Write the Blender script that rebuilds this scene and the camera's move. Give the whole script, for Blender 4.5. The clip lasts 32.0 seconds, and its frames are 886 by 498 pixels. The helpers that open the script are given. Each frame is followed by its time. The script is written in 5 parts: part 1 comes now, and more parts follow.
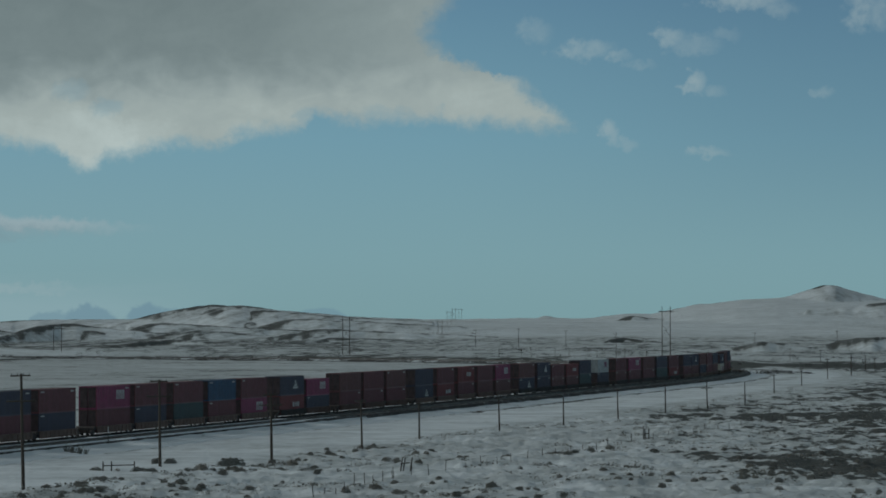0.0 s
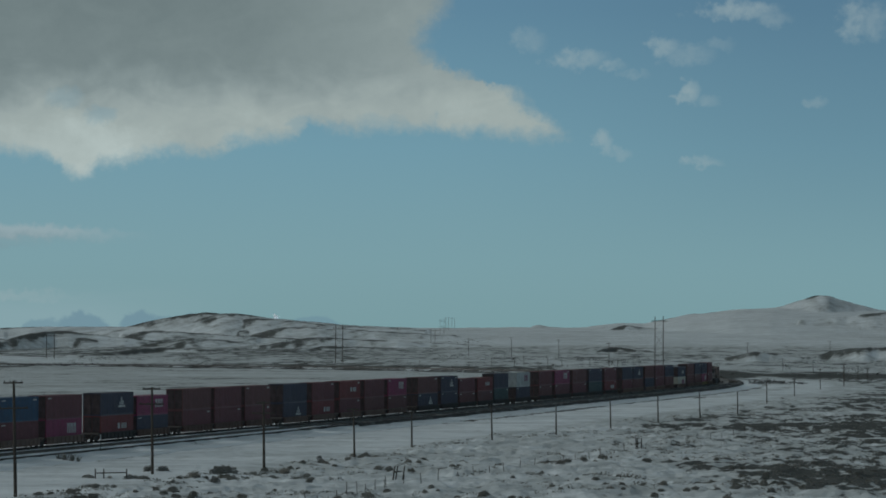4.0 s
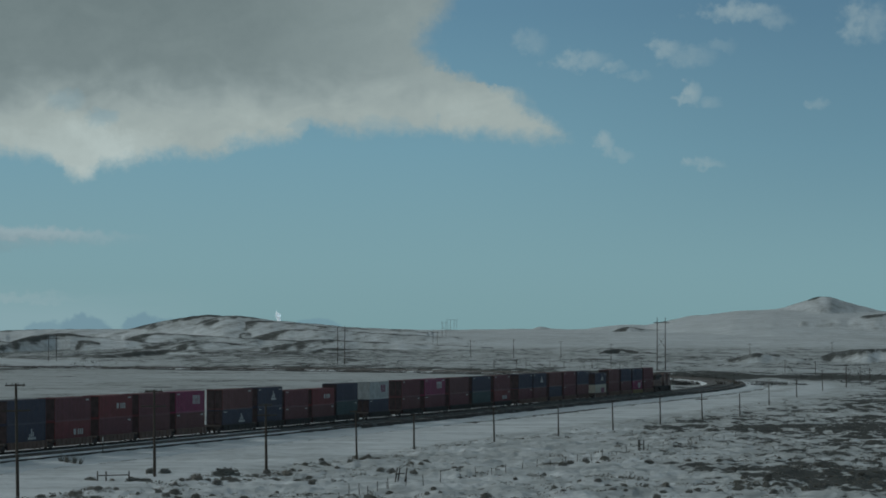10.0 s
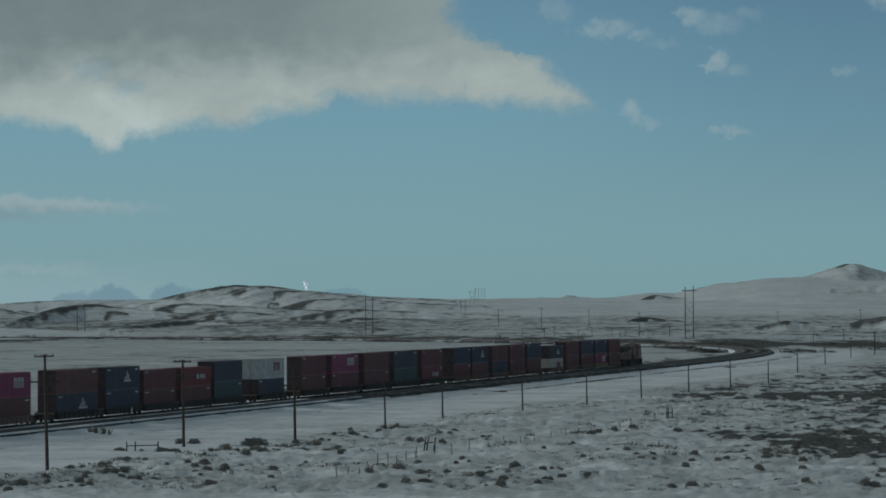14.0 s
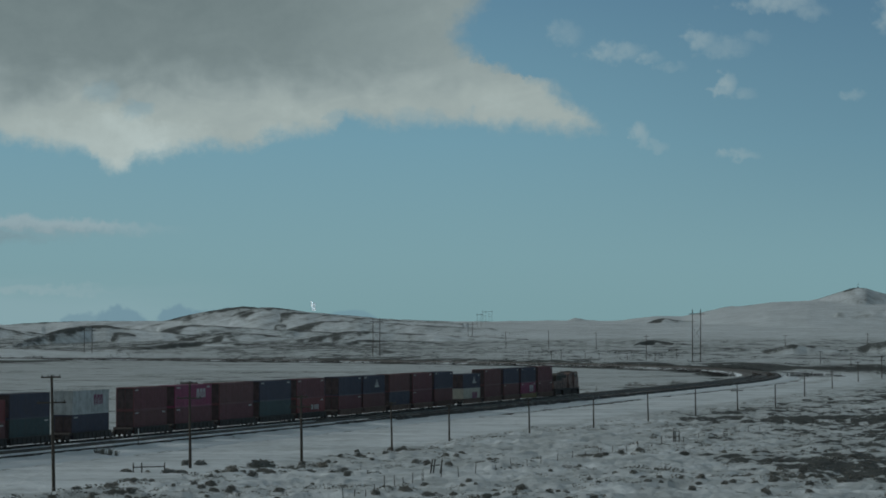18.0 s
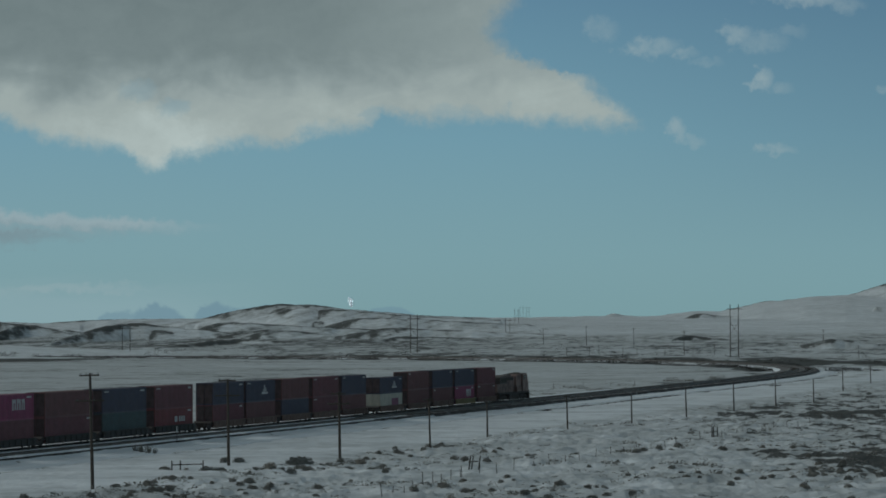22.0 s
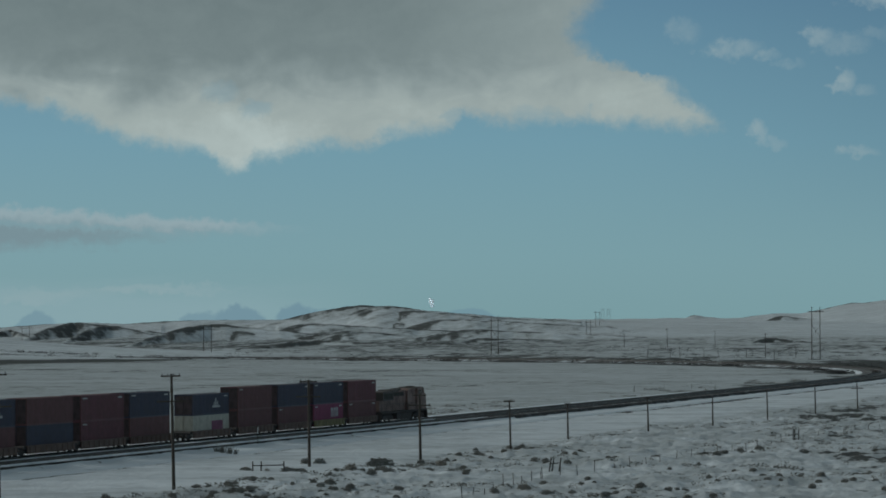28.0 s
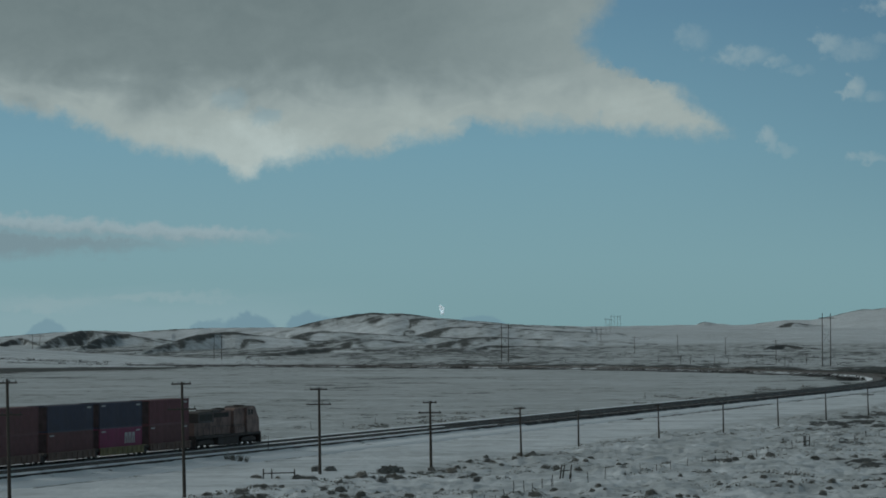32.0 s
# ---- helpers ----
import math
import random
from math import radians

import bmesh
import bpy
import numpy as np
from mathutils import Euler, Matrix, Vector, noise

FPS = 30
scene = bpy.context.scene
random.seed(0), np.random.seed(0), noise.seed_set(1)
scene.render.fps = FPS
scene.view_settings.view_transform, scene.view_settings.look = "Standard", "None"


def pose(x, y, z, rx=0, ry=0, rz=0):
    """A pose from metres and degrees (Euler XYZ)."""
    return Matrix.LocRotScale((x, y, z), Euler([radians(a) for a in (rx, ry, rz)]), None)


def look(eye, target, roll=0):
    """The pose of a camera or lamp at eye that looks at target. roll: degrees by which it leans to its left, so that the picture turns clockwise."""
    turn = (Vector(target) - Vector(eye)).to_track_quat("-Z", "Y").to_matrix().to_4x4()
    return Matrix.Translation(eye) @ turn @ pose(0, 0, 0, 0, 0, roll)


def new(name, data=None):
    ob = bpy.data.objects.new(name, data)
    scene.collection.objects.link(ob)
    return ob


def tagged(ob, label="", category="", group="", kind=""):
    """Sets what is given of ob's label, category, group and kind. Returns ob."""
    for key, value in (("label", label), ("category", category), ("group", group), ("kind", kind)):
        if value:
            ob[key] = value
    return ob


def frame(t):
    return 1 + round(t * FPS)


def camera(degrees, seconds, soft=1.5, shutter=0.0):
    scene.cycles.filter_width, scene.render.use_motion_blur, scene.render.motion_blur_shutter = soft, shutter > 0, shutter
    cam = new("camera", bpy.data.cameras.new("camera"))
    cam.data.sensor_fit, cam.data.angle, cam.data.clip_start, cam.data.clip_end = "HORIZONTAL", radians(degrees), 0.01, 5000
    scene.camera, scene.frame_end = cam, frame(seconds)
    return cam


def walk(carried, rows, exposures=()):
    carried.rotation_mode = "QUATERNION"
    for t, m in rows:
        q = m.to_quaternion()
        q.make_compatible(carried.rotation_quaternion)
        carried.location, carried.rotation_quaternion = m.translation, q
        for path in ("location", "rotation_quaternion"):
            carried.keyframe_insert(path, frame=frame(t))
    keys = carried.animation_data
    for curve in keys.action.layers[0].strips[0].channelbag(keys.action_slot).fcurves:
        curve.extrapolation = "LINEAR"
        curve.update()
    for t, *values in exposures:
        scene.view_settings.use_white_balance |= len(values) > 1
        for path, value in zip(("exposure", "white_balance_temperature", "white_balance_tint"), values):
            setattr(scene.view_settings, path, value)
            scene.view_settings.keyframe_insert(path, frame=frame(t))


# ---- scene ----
EYE = 14.03
DEEP = 1.15         # metres of true depth to one metre of the plan below


def eye_pose(yaw, pitch, roll):
    """The camera on its hill: degrees to the left, up, and its lean."""
    return pose(0, 0, EYE, 0, 0, yaw) @ pose(0, 0, 0, 90 + pitch) @ pose(0, 0, 0, 0, 0, roll)


cam = camera(15.94, 32.0, soft=1.75)
walk(cam, [(t, eye_pose(y, p, r)) for t, y, p, r in (
    (0.0, -0.000, 1.366, 0.000), (0.5, 0.012, 1.366, 0.191), (1.0, 0.019, 1.308, 0.383), (1.5, 0.037, 1.301, 0.558),
    (2.0, -0.020, 1.305, 0.694), (2.5, -0.047, 1.292, 0.571), (3.0, -0.083, 1.334, 0.386), (3.5, -0.119, 1.525, 0.143),
    (5.5, -0.132, 1.465, 0.673), (6.0, -0.138, 1.387, 0.507), (6.5, -0.192, 1.402, 0.379), (7.0, -0.193, 1.517, 0.186),
    (7.5, -0.189, 1.584, 0.232), (8.0, -0.197, 1.598, 0.363), (8.5, -0.180, 1.580, 0.504), (9.0, -0.123, 1.510, 0.566),
    (9.5, -0.106, 1.522, 0.263), (10.0, -0.086, 1.558, 0.133), (10.5, -0.064, 1.590, -0.110), (11.0, -0.013, 1.523, -0.252),
    (11.5, 0.056, 1.472, -0.157), (12.0, 0.112, 1.328, -0.069), (12.5, 0.153, 1.287, -0.002), (13.0, 0.297, 1.011, 0.203),
    (13.5, 0.363, 0.996, 0.033), (15.5, 0.429, 1.142, -0.391), (16.0, 0.453, 1.290, -0.490), (16.5, 0.476, 1.419, -0.352),
    (17.0, 0.474, 1.491, -0.201), (17.5, 0.509, 1.478, 0.050), (18.0, 0.548, 1.405, 0.088), (18.5, 0.572, 1.360, 0.129),
    (19.0, 0.605, 1.341, -0.004), (19.5, 0.687, 1.326, -0.278), (20.0, 0.816, 1.410, -0.395), (20.5, 0.894, 1.435, -0.484),
    (21.0, 0.967, 1.430, -0.244), (21.5, 1.081, 1.363, -0.284), (22.0, 1.220, 1.340, -0.197), (22.5, 1.505, 1.293, -0.183),
    (23.0, 1.685, 1.247, -0.018), (23.5, 1.922, 1.184, -0.027), (24.0, 2.108, 1.230, -0.271), (24.5, 2.308, 1.352, -0.427),
    (25.0, 2.475, 1.448, -0.414), (25.5, 2.594, 1.439, -0.299), (27.5, 2.715, 1.375, -0.010), (28.0, 2.685, 1.373, -0.050),
    (28.5, 2.666, 1.380, -0.204), (29.0, 2.688, 1.365, -0.263), (29.5, 2.722, 1.434, -0.192), (30.0, 2.757, 1.460, -0.146),
    (30.5, 2.789, 1.432, 0.126), (31.0, 2.830, 1.424, 0.094), (31.5, 2.849, 1.388, 0.093), (32.0, 2.869, 1.506, -0.164),
)], exposures=[(0.0, 0.05, 6000, 3.0), (32.0, 0.05, 6000, 3.0)])

# ---- world and sun ----
SUN_AZ, SUN_EL = -75.0, 32.0        # degrees to the right of +y, and up


def world_sky():
    w = bpy.data.worlds.new("sky")
    scene.world = w
    w.use_nodes = True
    nt = w.node_tree
    nt.nodes.clear()
    N, K = nt.nodes, nt.links

    def put(sock, v):
        if isinstance(v, bpy.types.NodeSocket):
            K.new(v, sock)
        else:
            sock.default_value = v

    def M(op, a, b=0.0, c=None, clamp=False):
        n = N.new("ShaderNodeMath")
        n.operation, n.use_clamp = op, clamp
        put(n.inputs[0], a)
        put(n.inputs[1], b)
        if c is not None:
            put(n.inputs[2], c)
        return n.outputs[0]

    def mixc(f, a, b, kind="MIX"):
        n = N.new("ShaderNodeMix")
        n.data_type, n.blend_type = "RGBA", kind
        put(n.inputs[0], f)
        put(n.inputs[6], a)
        put(n.inputs[7], b)
        return n.outputs[2]

    def ramp(x, stops, kind="B_SPLINE"):
        n = N.new("ShaderNodeValToRGB")
        put(n.inputs[0], x)
        cr = n.color_ramp
        cr.interpolation = kind
        while len(cr.elements) < len(stops):
            cr.elements.new(0.5)
        for e, (p, v) in zip(cr.elements, stops):
            e.position = p
            e.color = (v, v, v, 1) if not isinstance(v, tuple) else (*v, 1)
        return n.outputs[0]

    def smooth(x, a, b):
        n = N.new("ShaderNodeMapRange")
        n.interpolation_type = "SMOOTHSTEP"
        put(n.inputs[0], x)
        put(n.inputs[1], a)
        put(n.inputs[2], b)
        return n.outputs[0]

    tc = N.new("ShaderNodeTexCoord").outputs["Generated"]
    sep = N.new("ShaderNodeSeparateXYZ")
    K.new(tc, sep.inputs[0])
    u = M("MULTIPLY", M("ARCTAN2", sep.outputs[0], sep.outputs[1]), 57.2958 * DEEP)
    v = M("MULTIPLY", M("ARCSINE", sep.outputs[2]), 57.2958 * DEEP)

    def noi(scale, detail, rough=0.55, sx=1.0, sy=1.0, off=0.0, dist=0.0):
        c = N.new("ShaderNodeCombineXYZ")
        put(c.inputs[0], M("MULTIPLY", u, sx))
        put(c.inputs[1], M("MULTIPLY", v, sy))
        c.inputs[2].default_value = off
        n = N.new("ShaderNodeTexNoise")
        K.new(c.outputs[0], n.inputs["Vector"])
        n.inputs["Scale"].default_value, n.inputs["Detail"].default_value = scale, detail
        n.inputs["Roughness"].default_value = rough
        n.inputs["Distortion"].default_value = dist
        return M("SUBTRACT", n.outputs[0], 0.5)

    sky = N.new("ShaderNodeTexSky")
    sky.sky_type, sky.sun_disc = "NISHITA", False
    sky.sun_elevation, sky.sun_rotation = radians(SUN_EL), radians(SUN_AZ)
    sky.air_density, sky.dust_density, sky.ozone_density = 1.0, 1.0, 2.0
    air = mixc(1.0, sky.outputs[0], SKY_TINT, "MULTIPLY")
    base = mixc(0.75, air, ramp(M("DIVIDE", v, 12.0, clamp=True), SKY_GRADE, "LINEAR"))

    # the clear sky deepens away from the sun
    base = mixc(M("MULTIPLY", smooth(u, -1.0, 9.0), smooth(v, 0.5, 4.5)), base, mixc(1.0, base, (0.86, 0.86, 0.88, 1), "MULTIPLY"))
    big, mid, fine = noi(0.9, 3), noi(2.4, 4, 0.5, off=3.0), noi(6.0, 5, 0.55, off=7.0)
    mid_b, fine_b = noi(2.2, 4, 0.5, off=21.0), noi(5.5, 5, 0.55, off=27.0)
    # torn outlines: the bearings and heights that the clouds are drawn in are stirred a little
    uw = M("ADD", u, M("ADD", M("MULTIPLY", mid, 0.42), M("MULTIPLY", fine, 0.34)))
    vw = M("ADD", v, M("ADD", M("MULTIPLY", mid_b, 0.40), M("MULTIPLY", fine_b, 0.30)))
    # great cloud: its lower edge (degrees up) over the bearing, and its right edge over the height
    ux = M("DIVIDE", M("ADD", uw, 14.0), 18.0)
    low = M("MULTIPLY", ramp(ux, [((a + 14.0) / 18.0, h / 5.0) for a, h in CLOUD_LOW], "LINEAR"), 5.0)
    vx = M("DIVIDE", vw, 9.0)
    right = M("SUBTRACT", M("MULTIPLY", ramp(vx, [(h / 9.0, (a + 8.0) / 100.0) for h, a in CLOUD_RIGHT], "LINEAR"), 100.0), 8.0)
    depth_low = M("ADD", M("SUBTRACT", vw, low), M("MULTIPLY", big, 0.25))
    depth_right = M("MULTIPLY", M("SUBTRACT", right, uw), 0.6)
    depth = M("MINIMUM", depth_low, depth_right)
    cover = smooth(depth, -0.10, 0.34)

    def blob(a, h, rx, ry):
        return M("ADD", M("POWER", M("ABSOLUTE", M("DIVIDE", M("SUBTRACT", uw, a), rx)), 2.0),
                 M("POWER", M("ABSOLUTE", M("DIVIDE", M("SUBTRACT", vw, h), ry)), 2.0))

    # thin places in the cloud where the blue shows: bearing, height, half width, half height, strength
    for a, h, rx, ry, k in CLOUD_HOLES:
        cover = M("MULTIPLY", cover, M("SUBTRACT", 1.0, M("MULTIPLY", smooth(blob(a, h, rx, ry), 1.2, 0.0), k)))

    # small clouds: bearing, height, half width, half height, strength
    def puffs(rows, a_mid, a_fine, soft=1.0):
        got = 0.0
        for a, h, rx, ry, k in rows:
            body = M("ADD", M("SUBTRACT", 1.0, blob(a, h, rx, ry)), M("ADD", M("MULTIPLY", a_mid, 2.2), M("MULTIPLY", a_fine, 1.6)))
            got = M("MAXIMUM", got, M("MULTIPLY", smooth(body, 0.2 - 0.7 * soft, 0.2 + 1.4 * soft), k))
        return got

    small = puffs(SMALL_CLOUDS, mid, fine)
    streak = noi(0.8, 4, 0.5, sx=0.5, sy=4.0, off=11.0)
    banks = puffs(STREAKS, streak, streak)
    # far cloud tops with clean, peaked outlines
    tops = 0.0
    for a, h, rx, ry, k in FAR_TOPS:
        peak = M("SUBTRACT", M("SUBTRACT", 1.0, M("POWER", M("ABSOLUTE", M("DIVIDE", M("SUBTRACT", M("ADD", u, M("MULTIPLY", mid, 0.25)), a), M("MULTIPLY", 1.15, rx))), 2.0)), M("DIVIDE", M("SUBTRACT", v, h), ry * 0.92))
        peak = M("ADD", peak, M("ADD", M("MULTIPLY", mid_b, 1.0), M("MULTIPLY", fine, 0.6)))
        tops = M("MAXIMUM", tops, M("MULTIPLY", smooth(peak, 0.0, 0.32), k))
    # long wedge of cloud low on the left, pale above and grey-blue beneath
    run = M("ADD", uw, 12.5)
    upper = M("SUBTRACT", M("SUBTRACT", 2.50, M("MULTIPLY", run, 0.062)), vw)
    lower = M("SUBTRACT", vw, M("ADD", 1.50, M("MULTIPLY", run, 0.075)))
    wedge = M("MULTIPLY", smooth(M("ADD", upper, M("MULTIPLY", streak, 0.25)), -0.05, 0.16), smooth(M("ADD", lower, M("MULTIPLY", streak, 0.5)), -0.12, 0.30))
    wedge = M("MULTIPLY", wedge, M("MULTIPLY", smooth(M("ADD", run, M("MULTIPLY", streak, 1.6)), 7.2, 4.4), 0.78))
    split = M("SUBTRACT", 1.0, M("MULTIPLY", smooth(M("ABSOLUTE", M("SUBTRACT", M("ADD", upper, M("MULTIPLY", streak, 0.12)), 0.40)), 0.13, 0.0), 0.5))
    wedge = M("MULTIPLY", wedge, split)

    folds = noi(1.0, 4, 0.5, sx=0.7, sy=1.3, off=15.0, dist=0.8)
    # cloud light: grey where it is thick overhead, pale towards its lower and outer edge
    thick = smooth(M("ADD", v, M("ADD", M("MULTIPLY", big, 1.3), M("MULTIPLY", folds, 0.9))), 4.35, 5.75)
    shade = M("MULTIPLY", thick, M("SUBTRACT", 1.0, M("MULTIPLY", smooth(u, -5.2, 0.4), 0.62)))
    shade = M("ADD", M("MULTIPLY", shade, 0.62), M("MULTIPLY", smooth(v, 5.0, 9.0), 0.20))
    shade = M("ADD", shade, M("ADD", M("MULTIPLY", folds, 0.22), M("ADD", M("MULTIPLY", mid, 0.10), M("MULTIPLY", fine, 0.07))))
    shade = M("ADD", shade, 0.225)
    for a, h, rx, ry, k in CLOUD_LIGHTS:
        shade = M("SUBTRACT", shade, M("MULTIPLY", smooth(blob(a, h, rx, ry), 1.6, 0.0), k))
    lit = ramp(M("MULTIPLY", shade, 1.0, clamp=True), CLOUD_SHADES, "LINEAR")
    # low haze along the skyline, far cloud tops and streaks
    hz = M("MULTIPLY", smooth(M("ADD", v, M("MULTIPLY", streak, 0.5)), 1.15, 0.25), smooth(u, -3.5, -8.0))
    col = mixc(M("MULTIPLY", hz, 0.62), base, HAZE)
    col = mixc(tops, col, TOPS_COLOR)
    bank_tone = mixc(smooth(upper, 0.55, 0.1), BANK_DARK, BANK_PALE)
    col = mixc(wedge, col, bank_tone)
    col = mixc(banks, col, SMALL_COLOR)
    col = mixc(M("MULTIPLY", small, 0.85), col, SMALL_COLOR)
    col = mixc(cover, col, lit)
    # grey deck overhead, out of the picture
    deck = M("MULTIPLY", smooth(v, 9.0, 22.0), 0.85)
    col = mixc(deck, col, DECK)
    bg = N.new("ShaderNodeBackground")
    K.new(col, bg.inputs[0])
    bg.inputs[1].default_value = 1.0
    out = N.new("ShaderNodeOutputWorld")
    K.new(bg.outputs[0], out.inputs[0])


SKY_TINT = (0.05, 0.05, 0.05, 1)
SKY_GRADE = [(0.0, (0.222, 0.366, 0.392)), (0.12, (0.206, 0.360, 0.408)), (0.32, (0.164, 0.318, 0.402)), (0.56, (0.108, 0.222, 0.318)), (1.0, (0.078, 0.165, 0.255))]
HAZE = (0.27, 0.36, 0.38, 1)
TOPS_COLOR = (0.155, 0.24, 0.29, 1)
BANK_DARK = (0.195, 0.245, 0.265, 1)
DECK = (0.10, 0.11, 0.112, 1)
SMALL_COLOR = (0.33, 0.385, 0.39, 1)
BANK_PALE = (0.32, 0.372, 0.385, 1)
CLOUD_SHADES = [(0.0, (0.45, 0.485, 0.455)), (0.18, (0.355, 0.385, 0.36)), (0.36, (0.30, 0.332, 0.318)), (0.6, (0.235, 0.268, 0.262)), (1.0, (0.155, 0.185, 0.185))]
CLOUD_LOW = [(-14.0, 4.75), (-12.5, 4.60), (-11.2, 4.42), (-10.6, 4.15), (-9.7, 3.78), (-8.6, 3.62), (-8.05, 3.58), (-7.75, 3.22), (-7.25, 3.12),
             (-6.95, 3.36), (-6.2, 3.48), (-5.6, 3.66), (-4.65, 3.68), (-4.2, 3.92), (-3.1, 3.92), (-2.85, 4.10), (-2.65, 4.34), (-2.2, 4.20),
             (-1.4, 4.14), (-0.35, 4.18), (0.0, 4.26), (0.25, 4.06), (1.4, 4.05), (2.5, 4.03), (4.0, 4.03)]
CLOUD_RIGHT = [(0.0, 2.9), (3.9, 2.85), (4.2, 2.66), (4.45, 2.40), (4.7, 2.02), (5.0, 1.80), (5.22, 1.50), (5.30, 0.90), (5.48, 0.60), (5.6, 0.12),
               (5.75, 0.0), (6.0, -0.15), (6.3, -0.08), (6.7, 0.28), (7.4, 0.6), (8.2, 1.5), (9.0, 60.0)]
CLOUD_HOLES = [(-7.0, 4.50, 0.42, 0.26, 0.34), (-7.7, 4.85, 0.5, 0.22, 0.25), (-2.95, 4.35, 0.3, 0.2, 0.35), (-1.2, 4.45, 0.6, 0.16, 0.22)]
CLOUD_LIGHTS = [(-7.42, 3.65, 1.0, 1.0, 0.16), (-9.0, 3.85, 0.9, 0.5, 0.09), (-6.0, 3.80, 1.0, 0.5, 0.10), (-3.8, 4.2, 1.1, 0.5, 0.06), (1.2, 4.75, 1.4, 0.8, 0.05)]
SMALL_CLOUDS = [(1.86, 6.10, 0.42, 0.28, 0.42), (2.95, 5.72, 0.62, 0.22, 0.62), (3.60, 5.58, 0.34, 0.15, 0.5), (4.75, 5.94, 0.32, 0.22, 0.6), (5.25, 5.78, 0.55, 0.24, 0.36),
                (4.1, 5.38, 0.34, 0.13, 0.3), (5.8, 6.0, 0.4, 0.12, 0.25), (5.24, 5.06, 0.24, 0.26, 0.85), (5.12, 4.90, 0.26, 0.13, 0.7), (5.55, 4.80, 0.34, 0.15, 0.4),
                (3.48, 3.96, 0.22, 0.28, 0.66), (3.82, 3.76, 0.28, 0.15, 0.4), (5.52, 3.56, 0.45, 0.13, 0.58), (7.85, 4.78, 0.28, 0.15, 0.42),
                (6.2, 6.72, 0.95, 0.2, 0.7), (7.0, 6.55, 0.4, 0.2, 0.4), (8.85, 6.5, 0.6, 0.42, 0.6)]
STREAKS = [(-9.0, 0.72, 1.6, 0.12, 0.4), (-11.4, 0.62, 1.6, 0.16, 0.35)]
FAR_TOPS = [(-7.35, 0.02, 0.62, 0.50, 0.75), (-6.1, 0.02, 0.62, 0.50, 0.75), (-5.2, 0.1, 0.9, 0.36, 0.5), (-8.1, 0.0, 0.6, 0.36, 0.6), (-11.5, 0.0, 0.45, 0.34, 0.6), (-2.6, 0.15, 0.7, 0.22, 0.6)]
world_sky()
sun = new("sun", bpy.data.lights.new("sun", "SUN"))
sun.data.energy, sun.data.angle, sun.data.color = 1.0, radians(30), (1.0, 0.96, 0.90)
sun.matrix_world = look((300 * math.sin(radians(SUN_AZ)), 300 * math.cos(radians(SUN_AZ)), 300 * math.tan(radians(SUN_EL))), (0, 0, 0))

# ---- materials ----
def material(name, build):
    m = bpy.data.materials.new(name)
    m.use_nodes = True
    nt = m.node_tree
    bsdf = nt.nodes["Principled BSDF"]
    build(nt, bsdf)
    return m


def node(nt, kind, **values):
    n = nt.nodes.new(kind)
    for k, val in values.items():
        n.inputs[k].default_value = val
    return n


def noise_of(nt, scale, detail=5.0, rough=0.55, coord="Object", stretch=(1, 1, 1)):
    tc = nt.nodes.new("ShaderNodeTexCoord")
    mp = nt.nodes.new("ShaderNodeMapping")
    mp.inputs["Scale"].default_value = stretch
    nt.links.new(tc.outputs[coord], mp.inputs[0])
    n = node(nt, "ShaderNodeTexNoise", Scale=scale, Detail=detail, Roughness=rough)
    nt.links.new(mp.outputs[0], n.inputs["Vector"])
    return n.outputs[0]


def range_of(nt, sock, a, b, lo=0.0, hi=1.0):
    n = nt.nodes.new("ShaderNodeMapRange")
    n.interpolation_type = "SMOOTHSTEP"
    nt.links.new(sock, n.inputs[0])
    for i, val in ((1, a), (2, b), (3, lo), (4, hi)):
        n.inputs[i].default_value = val
    return n.outputs[0]


def math_of(nt, op, a, b):
    n = nt.nodes.new("ShaderNodeMath")
    n.operation = op
    for i, val in ((0, a), (1, b)):
        if isinstance(val, (int, float)):
            n.inputs[i].default_value = val
        else:
            nt.links.new(val, n.inputs[i])
    return n.outputs[0]


def blend(nt, f, a, b, kind="MIX"):
    n = nt.nodes.new("ShaderNodeMix")
    n.data_type, n.blend_type = "RGBA", kind
    for i, val in ((0, f), (6, a), (7, b)):
        if isinstance(val, (int, float)):
            n.inputs[i].default_value = val
        elif isinstance(val, tuple):
            n.inputs[i].default_value = (*val, 1)
        else:
            nt.links.new(val, n.inputs[i])
    return n.outputs[2]


def bump(nt, bsdf, height, strength, distance):
    b = node(nt, "ShaderNodeBump", Strength=strength, Distance=distance)
    nt.links.new(height, b.inputs["Height"])
    nt.links.new(b.outputs[0], bsdf.inputs["Normal"])


